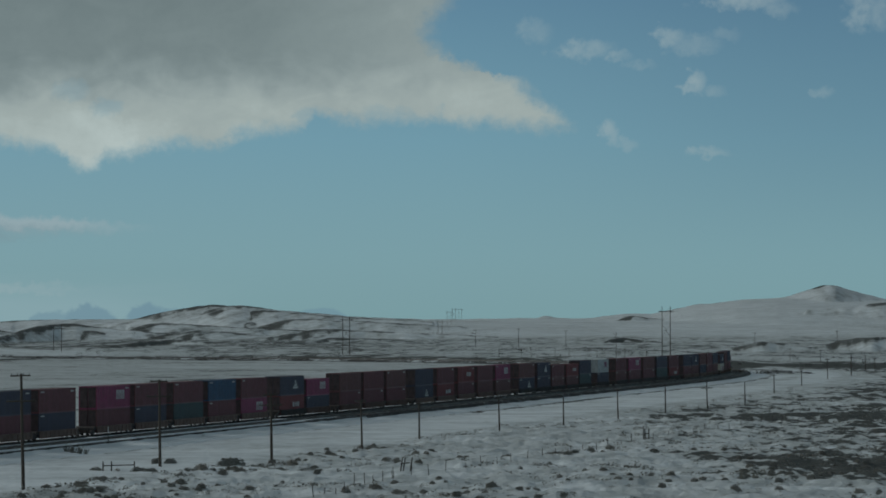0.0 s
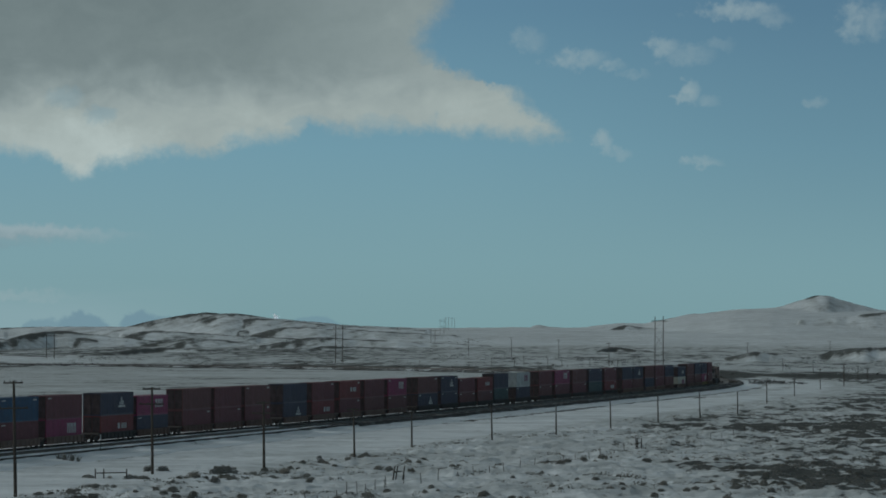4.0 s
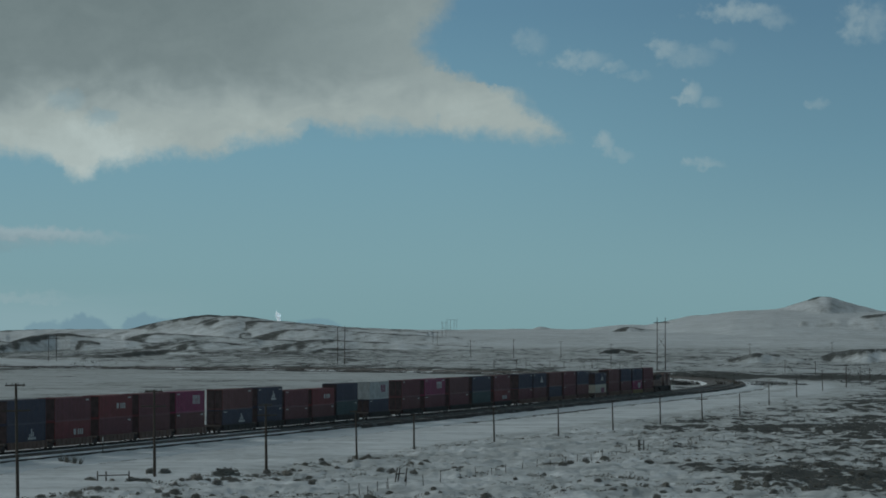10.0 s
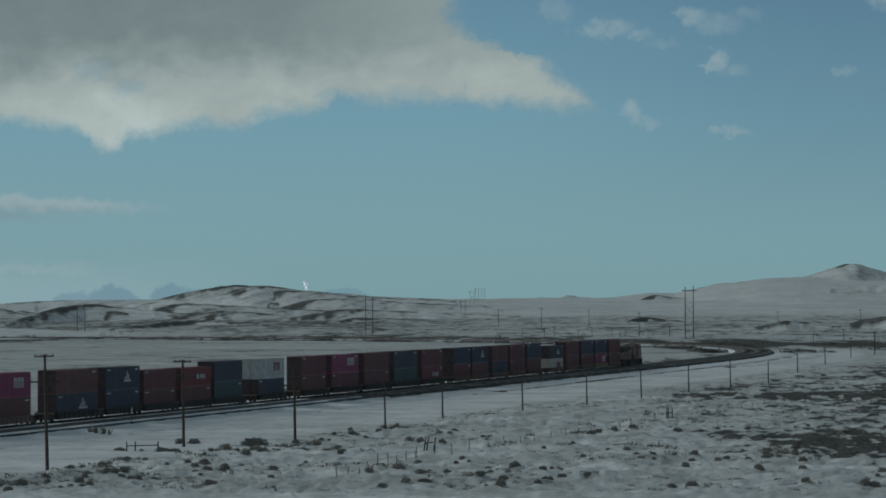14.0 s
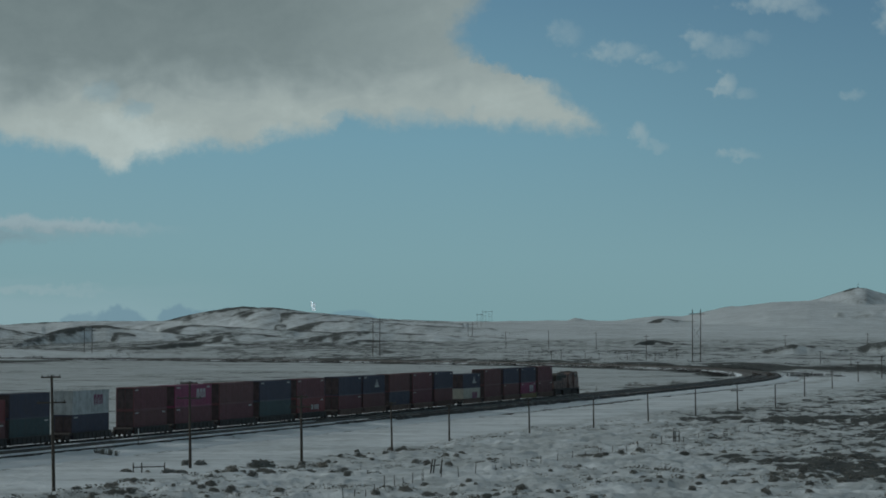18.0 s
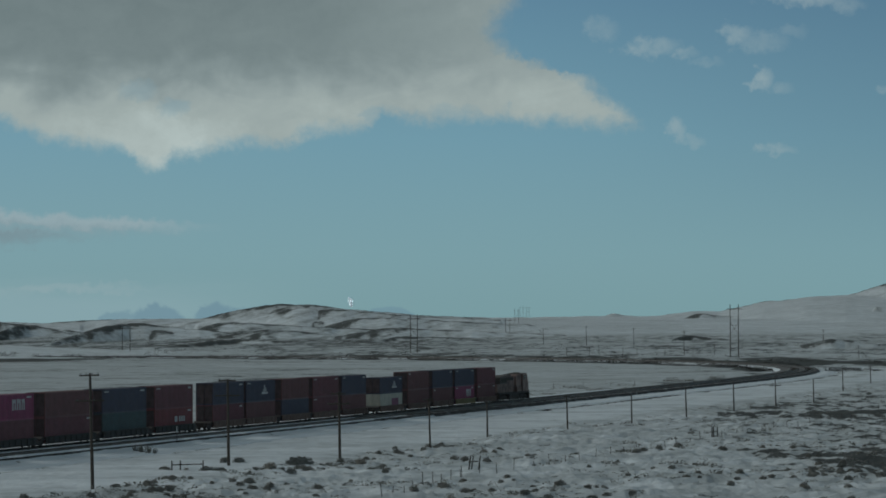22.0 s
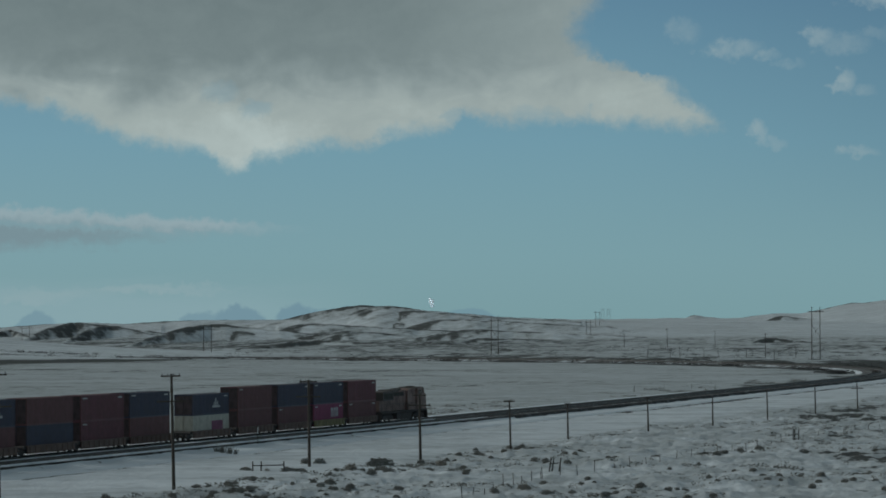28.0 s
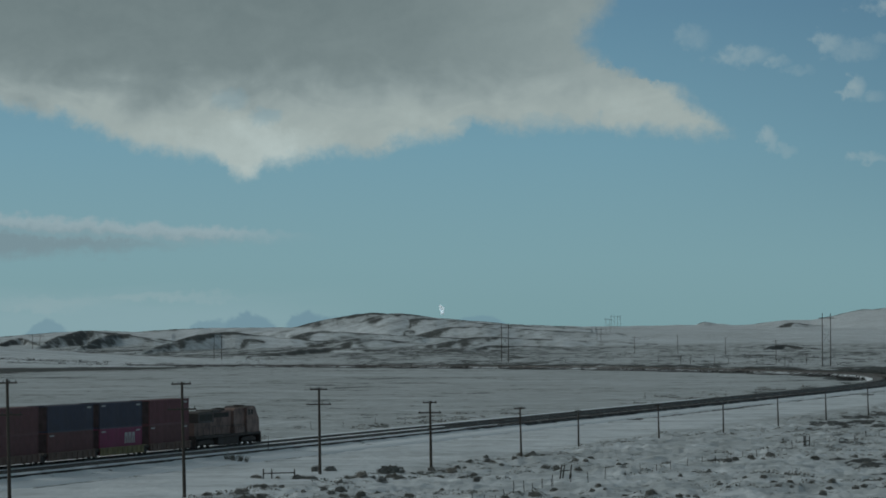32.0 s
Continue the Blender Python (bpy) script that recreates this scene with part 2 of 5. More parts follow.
def worn(name, rgb, rough=0.6, metal=0.0, dirt=(0.09, 0.075, 0.06), amount=0.35, scale=1.2, bumps=0.15):
    """Paint, metal or wood with stains at two scales."""
    def build(nt, bsdf):
        big, small = noise_of(nt, scale, 5), noise_of(nt, scale * 9, 4)
        drip = noise_of(nt, scale * 2.5, 4, stretch=(1.6, 1.6, 0.25))
        f = math_of(nt, "MULTIPLY", range_of(nt, math_of(nt, "ADD", big, math_of(nt, "MULTIPLY", drip, 0.6)), 0.62, 1.05), amount)
        tone = blend(nt, math_of(nt, "MULTIPLY", range_of(nt, small, 0.3, 0.75), 0.25), rgb, tuple(c * 0.72 for c in rgb))
        nt.links.new(blend(nt, f, tone, dirt), bsdf.inputs["Base Color"])
        nt.links.new(range_of(nt, big, 0.2, 0.8, max(rough - 0.12, 0.05), min(rough + 0.15, 1)), bsdf.inputs["Roughness"])
        bsdf.inputs["Metallic"].default_value = metal
        bump(nt, bsdf, small, bumps, 0.01)
    return material(name, build)


SNOW, SNOW_DIM = (0.78, 0.83, 0.865), (0.60, 0.65, 0.68)
SAGE, SOIL = (0.068, 0.077, 0.076), (0.086, 0.090, 0.087)


def ground_material(nt, bsdf):
    at = nt.nodes.new("ShaderNodeAttribute")
    at.attribute_name = "bare"
    bare = at.outputs["Fac"]
    wide = noise_of(nt, 0.035, 4)
    mid = noise_of(nt, 0.22, 5, 0.6)
    fine = noise_of(nt, 1.1, 5, 0.6)
    streak = noise_of(nt, 0.05, 5, 0.6, stretch=(0.35, 1.6, 1.0))
    n = math_of(nt, "ADD", math_of(nt, "MULTIPLY", wide, 0.35), math_of(nt, "MULTIPLY", mid, 0.45))
    n = math_of(nt, "ADD", n, math_of(nt, "MULTIPLY", fine, 0.35))
    lift = math_of(nt, "ADD", n, math_of(nt, "SUBTRACT", math_of(nt, "MULTIPLY", bare, 0.55), 0.85))
    far = nt.nodes.new("ShaderNodeAttribute")
    far.attribute_name = "far"
    near_edge, far_edge = range_of(nt, lift, 0.0, 0.07), range_of(nt, lift, -0.10, 0.17)
    cover = math_of(nt, "ADD", near_edge, math_of(nt, "MULTIPLY", far.outputs["Fac"], math_of(nt, "SUBTRACT", far_edge, near_edge)))
    dark = blend(nt, range_of(nt, fine, 0.35, 0.65), SAGE, SOIL)
    thin = range_of(nt, math_of(nt, "ADD", streak, math_of(nt, "MULTIPLY", mid, 0.3)), 0.45, 0.85)
    snow = blend(nt, thin, SNOW, SNOW_DIM)
    dusted = range_of(nt, math_of(nt, "ADD", lift, math_of(nt, "MULTIPLY", math_of(nt, "SUBTRACT", streak, 0.5), 0.15)), -0.36, 0.02, 0.0, 0.60)
    snow = blend(nt, dusted, snow, (0.275, 0.30, 0.295))
    nt.links.new(blend(nt, cover, snow, dark), bsdf.inputs["Base Color"])
    nt.links.new(range_of(nt, cover, 0, 1, 0.6, 0.95), bsdf.inputs["Roughness"])
    bsdf.inputs["Specular IOR Level"].default_value = 0.2
    bump(nt, bsdf, n, 0.9, 0.9)


GROUND = material("snowy_sagebrush_ground", ground_material)


def ballast_material(nt, bsdf):
    mid, fine = noise_of(nt, 0.35, 5, 0.6), noise_of(nt, 7.0, 3)
    stone = blend(nt, range_of(nt, fine, 0.35, 0.7), (0.045, 0.043, 0.042), (0.11, 0.105, 0.10))
    f = range_of(nt, math_of(nt, "ADD", mid, math_of(nt, "MULTIPLY", fine, 0.25)), 0.55, 0.83, 0.0, 0.6)
    nt.links.new(blend(nt, f, stone, (0.48, 0.50, 0.51)), bsdf.inputs["Base Color"])
    bsdf.inputs["Roughness"].default_value = 0.95
    bump(nt, bsdf, fine, 0.8, 0.05)


def shoulder_material(nt, bsdf):
    mid, fine = noise_of(nt, 0.3, 5, 0.6), noise_of(nt, 3.0, 4)
    f = range_of(nt, math_of(nt, "ADD", mid, math_of(nt, "MULTIPLY", fine, 0.3)), 0.78, 0.92)
    nt.links.new(blend(nt, f, SNOW, (0.08, 0.075, 0.065)), bsdf.inputs["Base Color"])
    bsdf.inputs["Roughness"].default_value = 0.7
    bump(nt, bsdf, mid, 0.5, 0.2)


def berm_material(nt, bsdf):
    mid, fine = noise_of(nt, 0.12, 5, 0.65), noise_of(nt, 1.6, 4)
    f = range_of(nt, math_of(nt, "ADD", mid, math_of(nt, "MULTIPLY", fine, 0.35)), 0.62, 0.76)
    nt.links.new(blend(nt, f, SNOW, SAGE), bsdf.inputs["Base Color"])
    bsdf.inputs["Roughness"].default_value = 0.9


def sage_material(nt, bsdf):
    oi = nt.nodes.new("ShaderNodeObjectInfo")
    geo = nt.nodes.new("ShaderNodeNewGeometry")
    n = noise_of(nt, 4.0, 4)
    a = blend(nt, oi.outputs["Random"], (0.140, 0.140, 0.124), (0.205, 0.198, 0.178))
    b = blend(nt, geo.outputs["Random Per Island"], a, (0.31, 0.30, 0.27))
    nt.links.new(blend(nt, range_of(nt, n, 0.55, 0.8, 0, 0.45), b, SNOW), bsdf.inputs["Base Color"])
    bsdf.inputs["Roughness"].default_value = 0.95


def edge_material(nt, bsdf):
    mid, fine = noise_of(nt, 0.5, 4, 0.6), noise_of(nt, 7.0, 3)
    stone = blend(nt, range_of(nt, fine, 0.35, 0.7), (0.03, 0.029, 0.028), (0.065, 0.062, 0.06))
    nt.links.new(blend(nt, range_of(nt, mid, 0.54, 0.70, 0.0, 0.35), stone, (0.48, 0.50, 0.51)), bsdf.inputs["Base Color"])
    bsdf.inputs["Roughness"].default_value = 0.95


def bank_material(nt, bsdf):
    wide, mid, fine = noise_of(nt, 0.05, 4, 0.6), noise_of(nt, 0.35, 4, 0.6), noise_of(nt, 2.5, 4)
    n = math_of(nt, "ADD", math_of(nt, "ADD", math_of(nt, "MULTIPLY", wide, 0.6), math_of(nt, "MULTIPLY", mid, 0.6)), math_of(nt, "MULTIPLY", fine, 0.25))
    soil = blend(nt, range_of(nt, fine, 0.35, 0.7), (0.035, 0.034, 0.032), (0.085, 0.082, 0.076))
    nt.links.new(blend(nt, range_of(nt, n, 0.68, 0.80), soil, SNOW_DIM), bsdf.inputs["Base Color"])
    bsdf.inputs["Roughness"].default_value = 0.95
    bump(nt, bsdf, mid, 0.6, 0.4)


BANK = material("brushy_bank_with_snow", bank_material)
EDGE = material("dark_ballast_edge", edge_material)
BALLAST = material("dark_ballast_dusted_with_snow", ballast_material)
SHOULDER = material("snow_on_embankment", shoulder_material)
BERM = material("snowy_ditch_edge", berm_material)
BRUSH = material("sagebrush_twigs", sage_material)


def greasewood_material(nt, bsdf):
    geo = nt.nodes.new("ShaderNodeNewGeometry")
    n = noise_of(nt, 2.0, 4)
    a = blend(nt, geo.outputs["Random Per Island"], (0.035, 0.036, 0.034), (0.085, 0.083, 0.076))
    nt.links.new(blend(nt, range_of(nt, n, 0.58, 0.78, 0, 0.35), a, SNOW), bsdf.inputs["Base Color"])
    bsdf.inputs["Roughness"].default_value = 0.95


DARK_BRUSH = material("dark_greasewood_twigs", greasewood_material)
RAIL = worn("rail_steel", (0.085, 0.078, 0.073), 0.5, 0.6, amount=0.5)
SLEEPER = worn("sleeper_wood", (0.07, 0.055, 0.045), 0.9)
POLE = worn("weathered_pole_wood", (0.075, 0.062, 0.052), 0.9, amount=0.5, scale=3, bumps=0.4)
POSTWOOD = worn("grey_post_wood", (0.068, 0.060, 0.052), 0.9, amount=0.4, scale=4)
INSULATOR = worn("insulator_glass", (0.05, 0.055, 0.055), 0.35, amount=0.1)
GALV = worn("galvanised_steel", (0.35, 0.36, 0.37), 0.5, 0.6, amount=0.2)
MARKER = worn("white_marker_paint", (0.75, 0.75, 0.73), 0.6, amount=0.15)
STEEL_DARK = worn("sooty_undercarriage", (0.064, 0.055, 0.054), 0.75, 0.2, amount=0.4)
WHEEL = worn("wheel_steel", (0.05, 0.042, 0.037), 0.75, 0.15, amount=0.4)
PAINT = {
    "maroon": worn("maroon_container_paint", (0.162, 0.054, 0.068), 0.6),
    "brown": worn("red_brown_container_paint", (0.156, 0.063, 0.067), 0.6),
    "red": worn("red_container_paint", (0.195, 0.038, 0.046), 0.55),
    "navy": worn("navy_container_paint", (0.047, 0.048, 0.086), 0.55),
    "blue": worn("blue_container_paint", (0.033, 0.085, 0.17), 0.55),
    "magenta": worn("magenta_container_paint", (0.25, 0.03, 0.105), 0.5),
    "teal": worn("green_grey_container_paint", (0.045, 0.080, 0.088), 0.55),
    "white": worn("white_container_paint", (0.52, 0.54, 0.54), 0.5, amount=0.4),
    "cream": worn("cream_container_paint", (0.55, 0.52, 0.44), 0.55, amount=0.3),
}
WELLPAINT = {
    "tan": worn("faded_brown_wagon_paint", (0.19, 0.122, 0.098), 0.7, amount=0.5),
    "yellow": worn("dull_yellow_wagon_paint", (0.27, 0.225, 0.10), 0.65, amount=0.6),
    "rust": worn("rust_wagon_paint", (0.135, 0.078, 0.062), 0.75, amount=0.5),
    "black": worn("black_wagon_paint", (0.028, 0.028, 0.03), 0.7, amount=0.5),
}
# Dirt streaks over a base darkened to paint in the shade between containers.
DOOR = worn("gap_shade_container_door_steel", (0.098, 0.068, 0.071), 0.75, amount=0.6, dirt=(0.03, 0.028, 0.027))
LETTER = worn("white_vinyl_marks", (0.50, 0.50, 0.50), 0.5, amount=0.2)
LETTER_DARK = worn("dark_vinyl_marks", (0.20, 0.03, 0.10), 0.5, amount=0.2)
LOCO_YELLOW = worn("grimy_yellow_engine_paint", (0.265, 0.175, 0.150), 0.65, amount=0.7, scale=0.8, dirt=(0.080, 0.055, 0.050))
LOCO_GREY = worn("grey_engine_paint", (0.066, 0.056, 0.053), 0.6, amount=0.5, scale=0.8)
RADIATOR = worn("radiator_mesh", (0.03, 0.028, 0.026), 0.8, amount=0.4)


def glass_build(nt, bsdf):
    bsdf.inputs["Base Color"].default_value = (0.02, 0.025, 0.03, 1)
    bsdf.inputs["Roughness"].default_value = 0.06
    bsdf.inputs["Specular IOR Level"].default_value = 0.6


GLASS = material("dark_cab_glass", glass_build)


# ---- mesh helpers ----
def mesh_of(bm, name, mat):
    me = bpy.data.meshes.new(name)
    bm.to_mesh(me)
    bm.free()
    me.materials.append(mat)
    return me


def part(name, bm, mat, parent=None, label="", smooth=False):
    me = bm if isinstance(bm, bpy.types.Mesh) else mesh_of(bm, name, mat)
    if smooth:
        me.polygons.foreach_set("use_smooth", [True] * len(me.polygons))
    ob = new(name, me)
    ob.parent = parent
    if label:
        ob["label"] = label
    return ob


def part_in(name, me, mat, parent, m=None, label=""):
    """A part on a shared mesh, with a paint of its own."""
    ob = new(name, me)
    ob.parent = parent
    if m is not None:
        ob.matrix_basis = m
    if mat is not None:
        ob.material_slots[0].link = "OBJECT"
        ob.material_slots[0].material = mat
    if label:
        ob["label"] = label
    return ob


def empty(name, m=None):
    ob = new(name)
    ob.empty_display_size = 0.5
    if m is not None:
        ob.matrix_basis = m
    return ob


def box(bm, x0, x1, y0, y1, z0, z1, bev=0.0):
    r = bmesh.ops.create_cube(bm, size=1.0, matrix=Matrix.LocRotScale(
        ((x0 + x1) / 2, (y0 + y1) / 2, (z0 + z1) / 2), None, (x1 - x0, y1 - y0, z1 - z0)))
    if bev:
        es = {e for v in r["verts"] for e in v.link_edges}
        bmesh.ops.bevel(bm, geom=list(es), offset=bev, segments=1, affect="EDGES", profile=0.6)
    return bm


def tube(bm, a, b, r0, r1=None, seg=8):
    a, b = Vector(a), Vector(b)
    d = b - a
    m = Matrix.Translation((a + b) / 2) @ d.to_track_quat("Z", "Y").to_matrix().to_4x4()
    bmesh.ops.create_cone(bm, cap_ends=True, segments=seg, radius1=r0, radius2=r0 if r1 is None else r1, depth=d.length, matrix=m)
    return bm


def prism(bm, outline, y0, y1):
    """An outline in x and z, drawn out along y."""
    rings = [[bm.verts.new((x, y, z)) for x, z in outline] for y in (y0, y1)]
    k = len(outline)
    for i in range(k):
        bm.faces.new((rings[0][i], rings[0][(i + 1) % k], rings[1][(i + 1) % k], rings[1][i]))
    bm.faces.new(rings[0][::-1])
    bm.faces.new(rings[1])
    bmesh.ops.recalc_face_normals(bm, faces=bm.faces[:])
    return bm


# ---- the railway's line ----
BEAR = radians(16.4)
AHEAD = Vector((math.sin(BEAR), math.cos(BEAR)))
OUT = Vector((-AHEAD.y, AHEAD.x))          # away from the camera
START = Vector((-44.38, 349.5))             # centre of the far track at s = 0
S_BEND, S_FULL, RADIUS = 320.0, 560.0, 340.0      # the curve begins, is fully bent, and how tightly
STEP = 2.0


def draw_line():
    """The far track's centre at even steps: straight, easing into the bend, and straight again once it runs west."""
    s = np.arange(-440.0, 1600.0, STEP)
    bend = np.clip((s - S_BEND) / (S_FULL - S_BEND), 0, 1) / RADIUS
    th = np.maximum(BEAR - np.r_[0, np.cumsum(bend[:-1] * STEP)], -math.pi / 2)
    x, y = np.r_[0, np.cumsum(np.sin(th[:-1]) * STEP)], np.r_[0, np.cumsum(np.cos(th[:-1]) * STEP)]
    return s, x - np.interp(0, s, x) + START.x, y - np.interp(0, s, y) + START.y, th


LINE_S, LINE_X, LINE_Y, LINE_TH = draw_line()


def line_at(s, off=0.0):
    """Place and heading on the railway; off: metres to the outside of the bend, towards the camera."""
    th = float(np.interp(s, LINE_S, LINE_TH))
    ahead = Vector((math.sin(th), math.cos(th)))
    return Vector((float(np.interp(s, LINE_S, LINE_X)), float(np.interp(s, LINE_S, LINE_Y)))) + Vector((ahead.y, -ahead.x)) * off, ahead


def near_line(x, y):
    """Signed distance (arrays) from the far track's centre, positive towards the outside of the bend, and the way along the straight."""
    dx, dy = x - START.x, y - START.y
    s = dx * AHEAD.x + dy * AHEAD.y
    w = -(dx * OUT.x + dy * OUT.y)
    far = np.nonzero(np.ravel(s) > S_BEND)[0]
    flat = np.array(w, float).ravel()
    fx, fy = np.ravel(x)[far], np.ravel(y)[far]
    knots = np.arange(int((S_BEND + 440) / STEP), len(LINE_S), 4)
    kx, ky, kt = LINE_X[knots], LINE_Y[knots], LINE_TH[knots]
    for a in range(0, len(far), 20000):
        px, py = fx[a:a + 20000], fy[a:a + 20000]
        k = np.argmin((px[:, None] - kx) ** 2 + (py[:, None] - ky) ** 2, axis=1)
        flat[far[a:a + 20000]] = (px - kx[k]) * np.cos(kt[k]) - (py - ky[k]) * np.sin(kt[k])
    return flat.reshape(np.shape(w)), s


# ---- ground ----
def lattice(ix, iy, seed):
    h = np.sin(ix * 127.1 + iy * 311.7 + seed * 74.7) * 43758.5453
    return h - np.floor(h)


def vnoise(x, y, seed):
    ix, iy = np.floor(x), np.floor(y)
    fx, fy = x - ix, y - iy
    fx, fy = fx * fx * (3 - 2 * fx), fy * fy * (3 - 2 * fy)
    a = lattice(ix, iy, seed) * (1 - fx) + lattice(ix + 1, iy, seed) * fx
    b = lattice(ix, iy + 1, seed) * (1 - fx) + lattice(ix + 1, iy + 1, seed) * fx
    return a * (1 - fy) + b * fy - 0.5


def fbm(x, y, seed, octaves=4):
    t, k = 0.0, 1.0
    for o in range(octaves):
        t = t + vnoise(x, y, seed + o) * k
        x, y, k = x * 2.03, y * 2.03, k * 0.5
    return t


def ease(t):
    t = np.clip(t, 0, 1)
    return t * t * (3 - 2 * t)


def hump(x, y, cx, cy, rx, ry):
    return np.exp(-((x - cx) / rx) ** 2 - ((y - cy) / ry) ** 2)


# hill crests: bearing (x over y), distance and height of the foot, the peak and the far end; metres of bare flank under the crest
HILLS_WEST = [
    (-0.225, 2160, 1.0, -0.2125, 2750, 10.6, -0.202, 2270, 1.4, 14),
    (-0.2089, 2120, 0.8, -0.1884, 2700, 18.0, -0.1592, 2700, 7.0, 14),
    (-0.1942, 1950, 0.3, -0.1755, 2600, 15.2, -0.1571, 2600, 3.0, 13),
    (-0.1811, 1740, -0.3, -0.1696, 2450, 2.5, -0.1623, 2010, 0.5, 7),
    (-0.1706, 1740, -0.3, -0.1384, 2350, 15.3, -0.1031, 2350, 6.2, 5),
    (-0.1421, 2300, 1.9, -0.128, 2300, 9.1, -0.1155, 2300, 3.5, 7),
    (-0.2324, 3250, 5.1, -0.2072, 3300, 13.4, -0.1863, 3300, 17.6, 1),
    (-0.1863, 3350, 11.4, -0.1436, 3350, 20.6, -0.0742, 3350, 19.6, 1.5),
    (-0.1155, 3200, 17.2, -0.0845, 3200, 37.7, -0.0319, 3200, 22.8, 4),
]
HILLS_MIDDLE = [
    (-0.0948, 3120, 18.5, -0.0752, 3120, 37.2, -0.0432, 3120, 23.2, 4),
    (-0.0824, 3040, 17.8, -0.0669, 3040, 30.4, -0.033, 3040, 21.1, 5),
    (-0.0834, 2850, 8.7, -0.0711, 2850, 16.4, -0.0474, 2850, 11.8, 4),
    (-0.0696, 2780, 8.4, -0.0556, 2780, 20.4, -0.0206, 2780, 15.5, 4),
    (-0.1207, 2430, 1.8, -0.1048, 2500, 15.5, -0.033, 2490, 6.1, 4),
    (-0.1114, 2300, 1.6, -0.0865, 2300, 9.8, -0.0618, 2300, 3.2, 5),
    (-0.1373, 1430, -0.9, -0.1, 1900, 3.4, -0.0535, 1740, 0.5, 3),
    (-0.0684, 2070, 1.7, -0.0432, 2200, 10.6, 0.008, 2200, 5.3, 2.5),
    (-0.0628, 1690, 0.2, -0.0412, 1950, 4.5, -0.0002, 1910, 1.8, 3),
]
HILLS_EAST = [
    (-0.0412, 4480, 25.4, 0.0244, 4480, 27.6, 0.1701, 4480, 28.6, 0),
    (0.0342, 4400, 25.7, 0.0372, 4400, 31.1, 0.0549, 4400, 23.1, 2.5),
    (0.0635, 4000, 20.7, 0.0688, 4000, 27.3, 0.0773, 4000, 22.4, 5),
    (0.057, 1870, 1.5, 0.0651, 1950, 4.9, 0.0803, 1870, 1.6, 8),
    (0.0524, 4420, 24.5, 0.0667, 4420, 33.1, 0.1263, 4420, 33.1, 1.6),
    (0.0688, 4400, 25.9, 0.115, 4400, 57.9, 0.1879, 4400, 51.1, 1.6),
    (0.0801, 4380, 34.2, 0.0965, 4380, 50.0, 0.1057, 4380, 43.1, 1.6),
    (0.1232, 4360, 56.0, 0.14, 4360, 78.0, 0.1632, 4360, 52.7, 3),
    (0.1519, 3600, 38.3, 0.1622, 3600, 43.7, 0.1879, 3600, 39.9, 4),
    (0.1027, 1560, 0.0, 0.116, 1560, 4.6, 0.1304, 1560, 1.6, 4),
    (0.1325, 1560, 1.0, 0.1592, 1560, 7.6, 0.1879, 1560, 4.1, 5),
]


def ridges(x, y, z):
    """The ground under overlapping ridges, and how bare each flank is."""
    bare = np.full_like(z, -1.0)
    if (y < 1200).all():
        return z, bare
    k = x / np.maximum(y, 1.0)
    for rows, front in ((HILLS_WEST, 0.085), (HILLS_MIDDLE, 0.075), (HILLS_EAST, 0.035)):
        for i, (k0, y0, z0, k1, y1, z1, k2, y2, z2, thick) in enumerate(rows):
            near = (y > 1200) & (k > k0 - 0.02) & (k < k2 + 0.03)
            if not near.any():
                continue
            kk, yy = k[near], y[near]
            ks = [k0, k1, k2]
            rough = fbm(kk * 300, yy / 150 + i * 3.7, 60 + i, 4)
            thick = thick * (1.7 if rows is HILLS_MIDDLE else 1.0)
            yc = np.interp(kk, ks, [y0, y1, y2]) + 45 * fbm(kk * 70, yy * 0 + i, 70 + i, 3)
            rise = np.clip((kk - k0) / (k1 - k0), 0, 1)
            steep = front * (4.5 if rows is HILLS_EAST and k2 - k0 < 0.06 else 1.0)
            blunt = 0.14 * (k1 - k0)
            zc = (np.interp(kk - blunt, ks, [z0, z1, z2]) + np.interp(kk, ks, [z0, z1, z2]) + np.interp(kk + blunt, ks, [z0, z1, z2])) / 3
            zc = zc + 0.10 * (z1 - z0) * np.sin(rise * 3.1416)
            zc = zc + (0.9 if thick > 2 else 0.3) * fbm(kk * 180, yy / 400, 80 + i, 3)
            zc = zc - 260 * np.clip(k0 - kk, 0, 1) * (1 if thick else 0.3) - 140 * np.clip(kk - k2, 0, 1)
            dy = yc - yy
            h = zc - np.where(dy > 0, steep * (np.sqrt(dy * dy + 400) - 20), -0.15 * dy) + 0.5 * rough
            old = z[near]
            on = h > old
            along = np.clip((kk - k0) / (k1 - k0), 0, 3)
            deep = (zc - h) / np.maximum(thick * np.interp(along, [0, 0.3, 0.85, 1.15, 1.6], [0.12, 1.1, 0.9, 0.3, 0.08]) * (1 + 0.9 * rough), 0.05)
            spot = 1.0 if thick > 2 else 0.35
            b = 0.09 + 0.11 * spot + 0.54 * ease((1.45 - deep) / 1.0) * ease(0.1 + (kk - k0) / (0.3 * (k1 - k0))) + spot * (0.28 * rough + (0.34 if thick > 10 else 0.30) * fbm(kk * 600 + yy / 60, yy / 35, 90 + i, 3))
            z[near] = np.where(on, h, old)
            got = bare[near]
            bare[near] = np.where(on, b, got)
    return z, bare


def ground_height(x, y):
    return relief(np.atleast_1d(np.asarray(x, float)), np.atleast_1d(np.asarray(y, float)))[0].squeeze()


